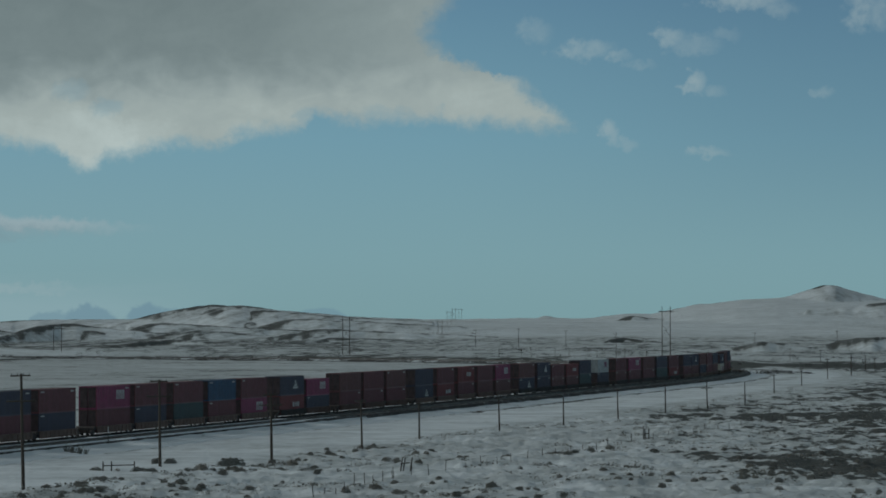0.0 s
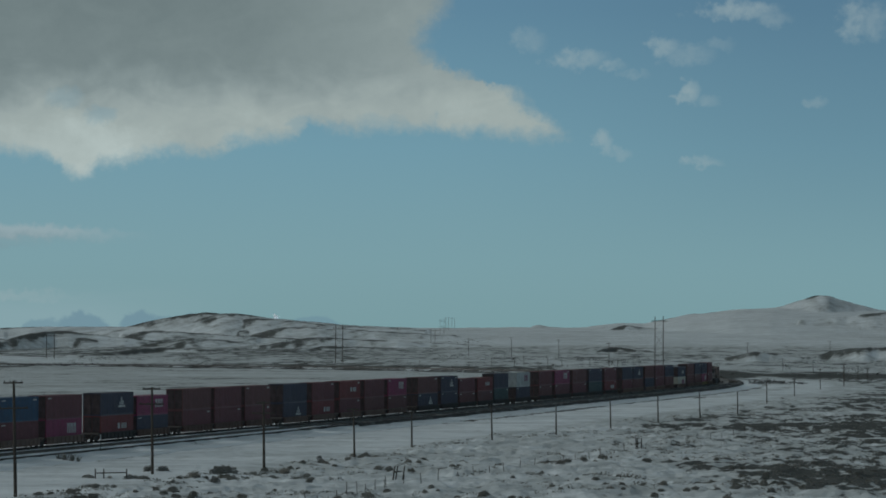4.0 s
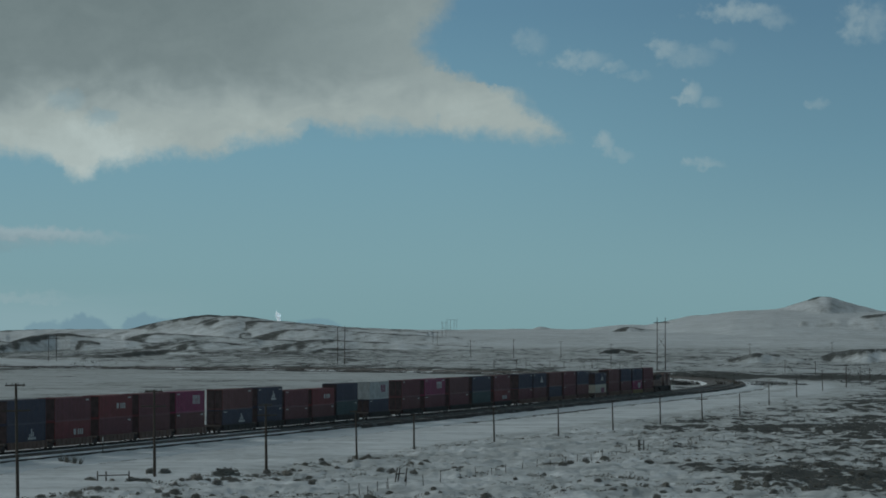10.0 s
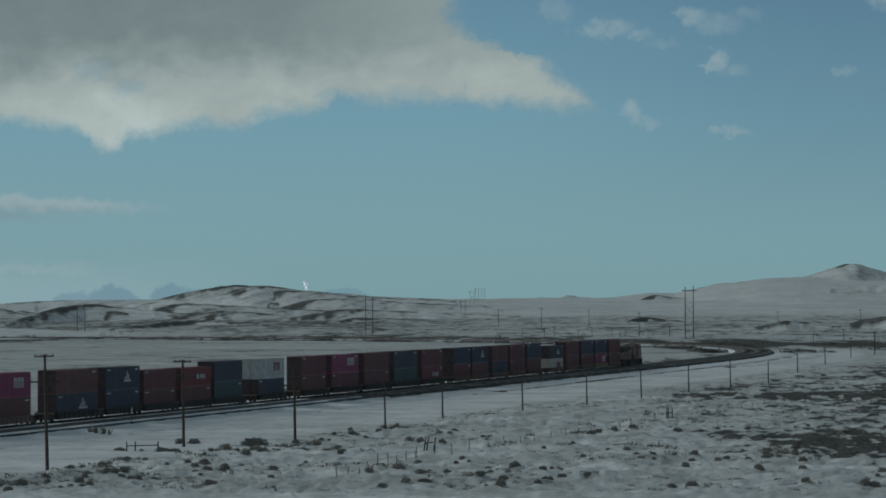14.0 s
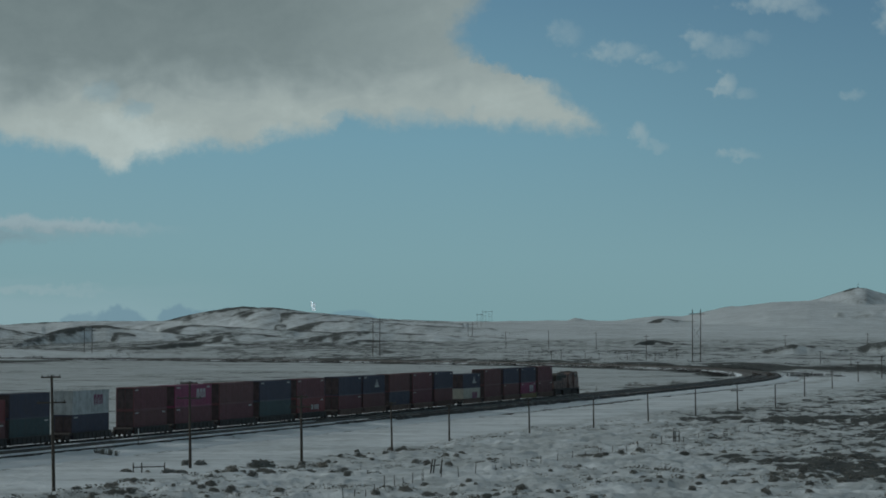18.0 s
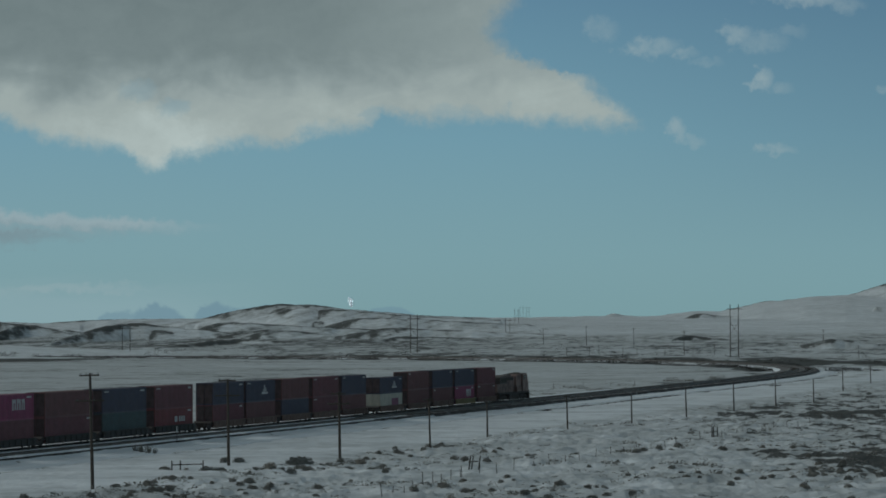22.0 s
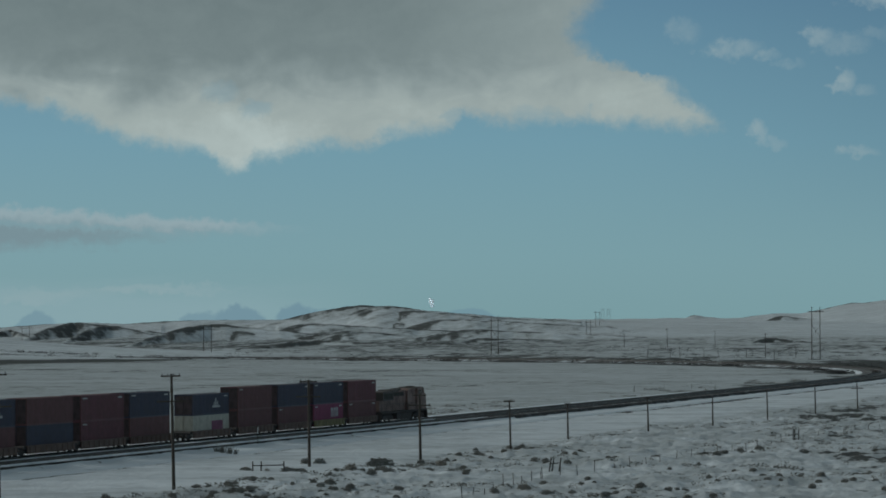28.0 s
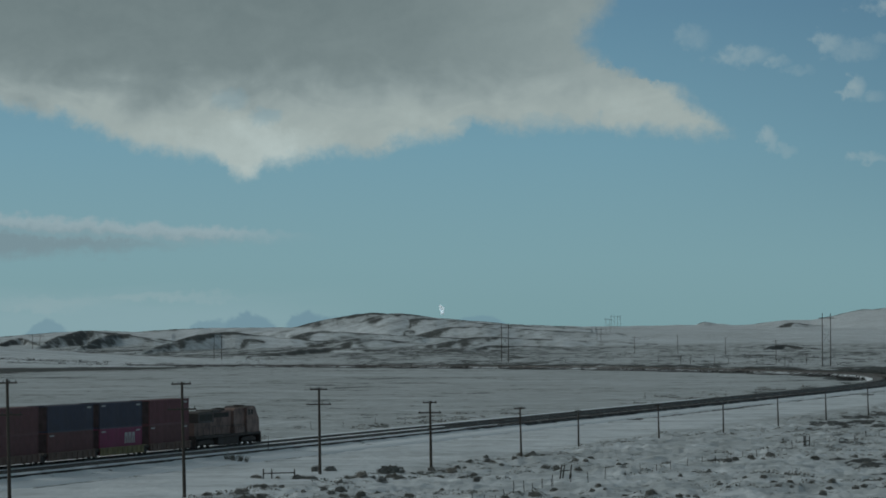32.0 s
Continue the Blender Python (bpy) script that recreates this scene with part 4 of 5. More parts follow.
# from the engine back along the train: offset of the container's end from the engine's nose (metres), upper and lower container
# (paint, height, mark), wagon paint, whether a wagon ends here
U, Q = 2.90, 2.59
CONSIST = [
    (21.6, ("maroon", U, None), ("brown", U, None), "tan", 1),
    (34.3, ("navy", U, None), ("magenta", U, "block"), "yellow", 0),
    (46.6, ("navy", U, None), ("brown", U, None), "tan", 0),
    (59.4, ("brown", U, None), ("brown", U, None), "tan", 0),
    (73.0, ("navy", Q, "sail"), ("cream", Q, "plate"), "tan", 0),
    (90.3, ("navy", U, None), ("brown", U, None), "rust", 1),
    (102.6, ("maroon", U, None), ("maroon", U, None), "tan", 0),
    (115.2, ("brown", U, None), ("navy", U, None), "tan", 0),
    (128.5, ("navy", U, "sail"), ("brown", U, None), "tan", 0),
    (140.2, ("navy", U, None), ("maroon", U, None), "tan", 0),
    (157.8, ("maroon", U, None), ("red", U, "row"), "black", 1),
    (172.5, ("navy", U, None), ("teal", U, None), "black", 0),
    (188.0, ("brown", U, None), ("maroon", U, None), "black", 0),
    (203.8, ("magenta", U, "block"), ("maroon", U, None), "black", 0),
    (219.5, ("maroon", U, None), ("brown", U, None), "black", 0),
    (238.0, ("white", U, "block"), ("navy", U, None), "black", 1),
    (255.1, ("navy", U, None), ("teal", U, None), "black", 1),
    (267.0, ("red", Q, "row"), ("brown", Q, None), "black", 0),
    (279.7, ("maroon", Q, None), ("brown", Q, None), "black", 0),
    (291.7, ("navy", U, "sail"), ("navy", U, None), "black", 0),
    (304.8, ("brown", U, None), ("navy", U, "sail"), "black", 0),
    (324.0, ("magenta", U, "block"), ("brown", U, None), "tan", 1),
    (336.9, ("maroon", U, None), ("brown", U, None), "tan", 0),
    (350.0, ("red", U, "row"), ("maroon", U, None), "tan", 0),
    (363.5, ("maroon", U, None), ("red", U, "row"), "tan", 0),
    (377.0, ("navy", U, None), ("navy", U, "sail"), "tan", 0),
    (393.6, ("brown", U, None), ("maroon", U, None), "rust", 1),
    (406.0, ("maroon", U, None), ("maroon", U, None), "rust", 0),
    (418.2, ("brown", U, None), ("maroon", U, None), "rust", 0),
    (434.4, ("magenta", Q, "block"), ("navy", Q, None), "rust", 1),
    (446.4, ("navy", U, "sail"), ("red", U, "row"), "black", 0),
    (463.0, ("maroon", U, None), ("magenta", U, "block"), "tan", 1),
    (476.0, ("blue", U, None), ("maroon", U, None), "tan", 0),
    (488.8, ("maroon", U, None), ("teal", U, None), "tan", 0),
    (502.3, ("maroon", U, None), ("navy", U, None), "tan", 0),
    (514.8, ("magenta", U, "block"), ("maroon", U, None), "tan", 0),
    (532.0, ("maroon", U, None), ("navy", U, None), "tan", 1),
    (545.0, ("navy", U, None), ("maroon", U, None), "tan", 0),
    (558.0, ("brown", U, None), ("maroon", U, None), "tan", 0),
    (571.0, ("maroon", U, None), ("brown", U, None), "tan", 0),
]
ALONG = math.hypot(math.sin(BEAR), math.cos(BEAR) * DEEP)        # true metres to one of the plan along the straight
MOVING = []       # thing, centre's distance behind the engine's nose, height


def make_train():
    for i, (off, up, lo, paint, last) in enumerate(CONSIST):
        room = CONSIST[i + 1][0] - off if i + 1 < len(CONSIST) else 12.9
        ends = i + 1 < len(CONSIST) and CONSIST[i + 1][4]
        length = max(b for b in (CL, 13.72, 14.63) if b == CL or b <= (room - (6.6 if ends else 2.3)) * ALONG)       # some wells carry longer boxes
        mid = off + length / ALONG / 2
        w = make_well(paint, last)
        MOVING.append((w, mid, 0.0, 12.4))
        bottom = make_container(*lo)
        MOVING.append((bottom, mid, 0.40, 12.4))
        top = make_container(*up)
        MOVING.append((top, mid, 0.405 + lo[1], 12.4))
        for ob in (w, bottom, top):
            ob.scale.x = length / CL


make_train()


def make_engine():
    """Six-axle diesel engine; +x is its cab end. Origin at rail height under its middle."""
    e = tagged(empty("locomotive"), "grimy yellow and grey six-axle diesel locomotive on the rails", "locomotive")
    HL = 11.1
    bm = bmesh.new()
    box(bm, -HL + 0.3, HL - 0.3, -1.5, 1.5, 1.25, 1.55, 0.04)
    box(bm, -HL + 0.9, HL - 0.9, -0.7, 0.7, 0.95, 1.25)
    part("underframe", bm, STEEL_DARK, e)
    bm = bmesh.new()
    prism(bm, [(-9.9, 1.56), (-9.9, 4.15), (-9.5, 4.45), (6.2, 4.45), (6.2, 1.56)], -0.88, 0.88)
    hood = part("long_hood", bm, LOCO_YELLOW, e)
    # hood doors and louvres
    for i in range(11):
        for sy in (-1, 1):
            bm = bmesh.new()
            x = -4.0 + 0.86 * i
            box(bm, x, x + 0.78, min(sy * 0.88, sy * 0.905), max(sy * 0.88, sy * 0.905), 1.75, 3.55, 0.01)
            part("hood_door", bm, LOCO_YELLOW, hood)
    for sy in (-1, 1):
        bm = bmesh.new()
        box(bm, -3.6, 1.2, min(sy * 0.88, sy * 0.92), max(sy * 0.88, sy * 0.92), 3.65, 4.2)
        part("intake_grille", bm, RADIATOR, hood)
    # radiator wings at the rear
    bm = bmesh.new()
    prism(bm, [(-10.0, 3.15), (-10.0, 4.30), (-9.6, 4.46), (-5.2, 4.50), (-5.0, 3.15)], -1.45, 1.45)
    wing = part("radiator_wing", bm, LOCO_GREY, e)
    for sy in (-1, 1):
        bm = bmesh.new()
        box(bm, -9.6, -5.6, min(sy * 1.45, sy * 1.47), max(sy * 1.45, sy * 1.47), 3.35, 4.15)
        part("radiator_screen", bm, RADIATOR, wing)
    bm = bmesh.new()
    box(bm, -4.6, -1.6, -1.15, 1.15, 4.25, 4.62, 0.08)
    part("dynamic_brake_housing", bm, LOCO_GREY, e)
    bm = bmesh.new()
    box(bm, -0.9, 1.0, -0.55, 0.55, 4.45, 4.72, 0.06)
    tube(bm, (0.1, 0, 4.6), (0.1, 0, 4.78), 0.33, 0.30, 12)
    part("exhaust_stack", bm, STEEL_DARK, e)
    bm = bmesh.new()
    prism(bm, [(2.2, 1.56), (2.2, 4.35), (2.6, 4.62), (5.9, 4.62), (5.9, 1.56)], -1.2, 1.2)
    part("electrical_cabinet", bm, LOCO_YELLOW, e)
    # cab and nose
    bm = bmesh.new()
    prism(bm, [(5.9, 1.56), (5.9, 4.60), (6.3, 4.78), (8.0, 4.82), (8.6, 4.70), (9.0, 4.45), (9.35, 3.85), (9.35, 1.56)], -1.52, 1.52)
    cab = part("cab", bm, LOCO_YELLOW, e)
    bm = bmesh.new()
    prism(bm, [(5.85, 4.62), (6.25, 4.82), (8.02, 4.86), (8.65, 4.74), (9.05, 4.49), (9.03, 4.43), (8.6, 4.66), (8.0, 4.78), (6.3, 4.74), (5.85, 4.54)], -1.50, 1.50)
    part("roof", bm, LOCO_GREY, cab)
    bm = bmesh.new()
    box(bm, 6.5, 7.6, -0.5, 0.5, 4.83, 4.97, 0.03)
    part("air_conditioner", bm, LOCO_GREY, cab)
    for sy in (-1, 1):
        for x0, x1 in ((6.3, 7.1), (7.25, 8.05)):
            bm = bmesh.new()
            box(bm, x0, x1, min(sy * 1.5, sy * 1.535), max(sy * 1.5, sy * 1.535), 3.75, 4.45, 0.02)
            part("window", bm, GLASS, cab)
    for y0, y1 in ((-1.3, -0.2), (0.2, 1.3)):
        bm = bmesh.new()
        bmesh.ops.create_cube(bm, size=1, matrix=pose(9.19, (y0 + y1) / 2, 4.15, 0, -30, 0) @ Matrix.Diagonal((0.04, y1 - y0, 0.58, 1)))
        part("windshield", bm, GLASS, cab)
    bm = bmesh.new()
    prism(bm, [(9.33, 1.56), (9.33, 3.84), (10.0, 3.72), (10.5, 3.3), (10.7, 1.56)], -1.35, 1.35)
    nose = part("nose", bm, LOCO_YELLOW, e)
    bm = bmesh.new()
    box(bm, 10.5, 10.6, -0.25, 0.25, 2.85, 3.05, 0.01)
    part("headlight", bm, MARKER, nose)
    # battery boxes and tanks under the running board
    for sy in (-1, 1):
        bm = bmesh.new()
        box(bm, 2.0, 5.6, min(sy * 0.9, sy * 1.45), max(sy * 0.9, sy * 1.45), 1.56, 2.35, 0.03)
        part("battery_box", bm, LOCO_YELLOW, e)
        bm = bmesh.new()
        box(bm, -HL + 0.35, HL - 0.35, min(sy * 1.5, sy * 1.515), max(sy * 1.5, sy * 1.515), 1.27, 1.40)
        part("sill_stripe", bm, STEEL_DARK, e)
    bm = bmesh.new()
    prism(bm, [(-3.4, 0.35), (-3.4, 1.2), (3.4, 1.2), (3.4, 0.35), (3.0, 0.25), (-3.0, 0.25)], -1.4, 1.4)
    part("fuel_tank", bm, STEEL_DARK, e)
    # trucks
    for cx in (-7.2, 7.2):
        bm = bmesh.new()
        for sy in (-1, 1):
            y = sy * 1.18
            prism(bm, [(cx - 2.5, 0.45), (cx - 2.5, 0.85), (cx - 1.2, 1.05), (cx + 1.2, 1.05), (cx + 2.5, 0.85), (cx + 2.5, 0.45), (cx + 1.0, 0.5), (cx - 1.0, 0.5)], y - 0.09, y + 0.09)
        box(bm, cx - 2.0, cx + 2.0, -0.6, 0.6, 0.45, 0.9)
        truck = part("truck", bm, STEEL_DARK, e)
        for dx in (-1.9, 0.0, 1.9):
            bm = bmesh.new()
            for y in (-0.74, 0.74):
                tube(bm, (cx + dx, y - 0.07, 0.53), (cx + dx, y + 0.07, 0.53), 0.53, seg=24)
            tube(bm, (cx + dx, -1.25, 0.53), (cx + dx, 1.25, 0.53), 0.14, seg=10)
            part("wheelset", bm, WHEEL, truck)
    # pilots, plough and steps
    for sx in (-1, 1):
        bm = bmesh.new()
        x0 = sx * (HL - 0.3)
        box(bm, min(x0, x0 + sx * 0.12), max(x0, x0 + sx * 0.12), -1.45, 1.45, 0.55, 1.6)
        prism(bm, [(x0, 0.18), (x0, 0.7), (x0 + sx * 0.12, 0.7), (x0 + sx * 0.35, 0.18)], -1.45, 1.45)
        part("pilot", bm, STEEL_DARK, e)
        bm = bmesh.new()
        box(bm, min(x0, x0 + sx * 0.75), max(x0, x0 + sx * 0.75), -0.14, 0.14, 0.75, 1.05, 0.03)
        part("coupler", bm, STEEL_DARK, e)
        for sy in (-1, 1):
            bm = bmesh.new()
            for i in range(4):
                xs = sx * (HL - 0.75)
                box(bm, min(xs, xs + sx * 0.5), max(xs, xs + sx * 0.5), sy * 1.38 - 0.12, sy * 1.38 + 0.12, 0.42 + 0.3 * i, 0.46 + 0.3 * i)
            part("steps", bm, LOCO_GREY, e)
    # handrails
    for sy in (-1, 1):
        bm = bmesh.new()
        for i in range(9):
            x = -10.4 + 1.95 * i
            tube(bm, (x, sy * 1.46, 1.55), (x, sy * 1.46, 2.6), 0.022, seg=6)
        tube(bm, (-10.4, sy * 1.46, 2.6), (5.2, sy * 1.46, 2.6), 0.022, seg=6)
        part("handrail", bm, LOCO_GREY, e)
    for y in (-0.5, 0.5):
        bm = bmesh.new()
        tube(bm, (6.1, y * 0.4, 4.68), (6.1, y * 0.4, 4.95), 0.05, 0.09, 8)
        part("horn", bm, STEEL_DARK, e)
    return e


ENGINE = make_engine()
ENGINE.scale.x = 1.02
MOVING.append((ENGINE, 10.4, 0.0, 13.4))


# ---- poles, fences, lines ----
def gz(x, y):
    return float(ground_height(x, y))


def make_pole(h, arms, r=0.15):
    e = empty("utility_pole")
    bm = bmesh.new()
    tube(bm, (0, 0, -0.6), (0, 0, h), r, r * 0.66, 10)
    part("pole", bm, POLE, e)
    for z, half in arms:
        bm = bmesh.new()
        box(bm, -half, half, -0.06 - r, -r + 0.05, z - 0.07, z + 0.07, 0.01)
        arm = part("crossarm", bm, POLE, e)
        for i in range(4):
            x = -half * 0.88 + half * 1.76 * i / 3
            bm = bmesh.new()
            tube(bm, (x, -r, z + 0.06), (x, -r, z + 0.24), 0.045, 0.03, 6)
            part("insulator", bm, INSULATOR, arm)
    return e


def place_poles():
    rows = [   # x over y, y, height, crossarms (height, half length)
        (-0.2165, 222, 11.3, ((11.0, 0.95), (8.4, 1.35))),
        (-0.1523, 249, 10.5, ((10.3, 0.95), (8.0, 1.4))),
        (-0.1027, 291, 9.2, ((9.0, 0.95), (7.4, 1.35))),
        (-0.0622, 302, 7.5, ((7.3, 0.8), (6.2, 1.3))),
        (-0.0294, 329, 6.0, ((5.85, 0.7),)),
        (-0.0086, 355, 4.7, ((4.6, 0.35),)),
        (0.0205, 382, 4.7, ((4.6, 0.35),)),
        (0.0438, 408, 4.6, ()),
        (0.0636, 435, 4.9, ()),
        (0.0808, 461, 4.9, ()),
        (0.0960, 488, 4.6, ((3.6, 1.05),)),
        (0.1097, 514, 4.3, ()),
        (0.1203, 598, 4.7, ()),
        (0.1303, 672, 4.2, ((4.0, 0.5),)),
        (0.1397, 757, 5.7, ((5.4, 0.7),)),
        (0.1483, 803, 6.6, ((6.2, 0.8), (5.2, 0.9))),
        (0.1534, 907, 4.7, ((4.5, 0.6),)),
        (0.1569, 852, 4.4, ((4.2, 0.6),)),
        (0.1261, 1129, 5.3, ((5.0, 0.9),)),
        (0.1371, 1046, 5.4, ((5.1, 0.7),)),
        (0.1432, 1611, 10.6, ((9.8, 1.4),)),
        (0.1133, 1631, 9.7, ((9.0, 1.4),)),
        (0.0119, 1640, 10.4, ((9.7, 1.3),)),
        (0.0275, 1663, 11.3, ((10.6, 1.3),)),
        (0.0447, 1680, 10.3, ((9.6, 1.3),)),
        (0.0629, 1253, 11.3, ((10.6, 1.3),)),
        (0.0203, 1235, 4.0, ()), (0.0285, 1247, 4.1, ((3.8, 0.6),)), (0.0320, 1257, 4.4, ((4.1, 0.6),)), (0.0407, 1259, 3.3, ()),
        (0.0458, 1246, 4.3, ((4.0, 0.6),)), (0.0560, 1252, 3.0, ()), (0.0661, 1185, 3.9, ()), (0.0739, 1250, 5.1, ((4.8, 0.7),)),
    ]
    rng = random.Random(4)
    for k, y, h, arms in rows:
        x = k * y
        e = make_pole(h, arms, 0.17 if h > 6 else 0.13)
        e.matrix_basis = pose(x, y * DEEP, gz(x, y), rng.uniform(-0.6, 0.6), rng.uniform(-1.6, -0.2), -12 + rng.uniform(-4, 4))
        tagged(e, ("tall" if h > 6 else "short") + " weathered wooden utility pole" + (" with crossarms" if arms else "") + " standing in the snow", "utility pole", "poles along the railway")


place_poles()


def make_h_frame(h, gap, top=2.0):
    e = empty("h_frame_pylon")
    for x in (-gap / 2, gap / 2):
        bm = bmesh.new()
        tube(bm, (x, 0, -1), (x, 0, h), 0.21, 0.15, 8)
        part("pole", bm, POLE, e)
    bm = bmesh.new()
    box(bm, -gap * 0.95, gap * 0.95, -0.15, 0.15, h - top - 0.15, h - top + 0.15)
    part("crossarm", bm, POLE, e)
    rows = () if h < 17 else (((-gap / 2, 0, h * 0.42), (gap / 2, 0, h * 0.66)), ((gap / 2, 0, h * 0.42), (-gap / 2, 0, h * 0.66)))
    for a, b in rows:
        bm = bmesh.new()
        tube(bm, a, b, 0.06, seg=6)
        part("brace", bm, POLE, e)
    return e


def place_pylons():
    for x, y, h, gap in PYLONS:
        e = make_h_frame(h, gap)
        e.matrix_basis = pose(x, y * DEEP, gz(x, y), 0, 0, random.Random(x).uniform(-8, 8))
        tagged(e, "wooden H-frame power pylon" + (" with cross bracing" if h >= 17 else " on the hillside"), "pylon", "power pylons across the plain")


PYLONS = [(-190, 1357, 13.2, 3.9), (-455, 2200, 12.5, 5.9), (-47.4, 1348, 19.0, 3.4), (96, 1184, 22.5, 3.5), (-2.5, 2337, 12.5, 3.6), (7, 3200, 17, 4.5),
          (17, 4250, 20, 4.5), (27, 4330, 18, 4.5), (37, 4400, 15, 4.5)]
place_pylons()


def make_post(h, r=0.05, mat=None):
    bm = bmesh.new()
    tube(bm, (0, 0, -0.3), (0, 0, h), r, r * 0.85, 7)
    return mesh_of(bm, "fence_post", mat or POSTWOOD)


def place_fences():
    post = make_post(1.05, 0.04)
    rng = random.Random(8)
    for (x0, y0), (x1, y1), count in FENCES:
        for i in range(count):
            f = (i + rng.uniform(-0.12, 0.12)) / max(count - 1, 1)
            x, y = x0 + (x1 - x0) * f, y0 + (y1 - y0) * f
            ob = new("fence_post", post)
            ob.matrix_basis = pose(x, y * DEEP, gz(x, y), rng.uniform(-6, 6), rng.uniform(-6, 6), 0) @ Matrix.Diagonal((1, 1, rng.uniform(0.75, 1.15), 1))
            tagged(ob, "thin grey wooden fence post standing in the snow", "fence post", "fence posts")


FENCES = [((-10.9, 233), (-5.0, 268), 9), ((-5.0, 268), (25.8, 353), 18), ((27, 356), (64, 470), 16), ((-46, 430), (-28, 455), 5), ((-40, 376), (-34, 400), 3), ((10, 640), (36, 660), 5)]
place_fences()


def make_brace(width, h=1.5, lean=False):
    """Fence corner: thick posts with a rail between them."""
    e = empty("fence_brace")
    for x in (0.0, width * 0.27, width):
        bm = bmesh.new()
        tube(bm, (x, 0, -0.3), (x + (0.25 if lean else 0.0), 0, h), 0.075, 0.065, 8)
        part("post", bm, POSTWOOD, e)
    bm = bmesh.new()
    tube(bm, (0.0, 0, h * 0.55), (width, 0, h * 0.62), 0.06, seg=7)
    part("rail", bm, POSTWOOD, e)
    return e


def place_braces():
    for x, y, wd, h, lean in ((-34.8, 282, 3.2, 1.0, False), (-4.4, 283, 1.0, 1.4, True), (25.7, 353, 0.7, 1.5, False)):
        e = make_brace(wd, h, lean)
        e.matrix_basis = pose(x, y * DEEP, gz(x, y), 0, 0, 6)
        tagged(e, "weathered wooden fence brace with posts and a rail in the snow", "fence")


place_braces()


def place_marker(x, y):
    e = tagged(empty("marker_post", pose(x, y * DEEP, gz(x, y))), "slim trackside marker post with a white top", "marker post")
    bm = bmesh.new()
    tube(bm, (0, 0, -0.5), (0, 0, 1.75), 0.05, seg=8)
    part("post", bm, POSTWOOD, e)
    bm = bmesh.new()
    box(bm, -0.06, 0.06, -0.05, 0.05, 1.75, 2.5, 0.01)
    part("cap", bm, MARKER, e, "white painted top")


place_marker(-40.9, 336.5)


def make_mast(x, y, h):
    """A small relay hut with a mast, on a hilltop."""
    e = tagged(empty("radio_mast", pose(x, y * DEEP, gz(x, y))), "slim radio mast beside a small hut on a hilltop", "mast")
    bm = bmesh.new()
    tube(bm, (0, 0, -0.5), (0, 0, h), 0.35, 0.2, 8)
    part("mast", bm, STEEL_DARK, e)
    bm = bmesh.new()
    tube(bm, (0, -0.7, h * 0.8), (0, -0.4, h * 0.8), 0.6, 0.4, 12)
    part("dish", bm, GALV, e)
    bm = bmesh.new()
    box(bm, -1.2, 1.2, 0.6, 2.6, -1.0, 1.6, 0.05)
    part("hut", bm, LOCO_GREY, e)
    bm = bmesh.new()
    prism(bm, [(-1.4, 1.6), (0, 2.1), (1.4, 1.6)], 0.4, 2.8)
    part("roof", bm, STEEL_DARK, e)


make_mast(608, 4352, 8.0)
make_mast(522, 4388, 8.0)


def steam_build(nt, bsdf):
    n = noise_of(nt, 0.3, 4)
    nt.links.new(blend(nt, n, (0.80, 0.82, 0.83), (0.88, 0.89, 0.90)), bsdf.inputs["Base Color"])
    bsdf.inputs["Roughness"].default_value = 1.0
    bsdf.inputs["Specular IOR Level"].default_value = 0.0
    # Sums to more than one: full sunlight on the plume, put into its colour.
    glow = node(nt, "ShaderNodeBsdfTranslucent", Color=(0.56, 0.57, 0.58, 1))
    both = node(nt, "ShaderNodeAddShader")
    nt.links.new(bsdf.outputs[0], both.inputs[0])
    nt.links.new(glow.outputs[0], both.inputs[1])
    nt.links.new(both.outputs[0], nt.nodes["Material Output"].inputs[0])


def make_steam():
    """A column of steam far behind the hills, in separate billows, which climbs slowly."""
    rng = random.Random(3)
    e = tagged(empty("steam_plume"), "small white plume of steam rising behind the hills", "steam")
    mat = material("steam_white", steam_build)
    rows = [(0.0, 0.0, 15.6, 3.9), (1.0, 0.0, 9.6, 3.0), (-2.6, 0.0, 20.2, 1.6)]
    for x, y, z, r in rows:
        bm = bmesh.new()
        bmesh.ops.create_icosphere(bm, subdivisions=3, radius=r, matrix=pose(x, y, z))
        for v in bm.verts:
            out = (v.co - Vector((x, y, z))).normalized()
            v.co += out * (noise.noise(v.co * 0.5) * 0.28 * r + noise.noise(v.co * 1.3) * 0.12 * r)
        part("billow", bm, mat, e, smooth=True)
    return e


STEAM = make_steam()


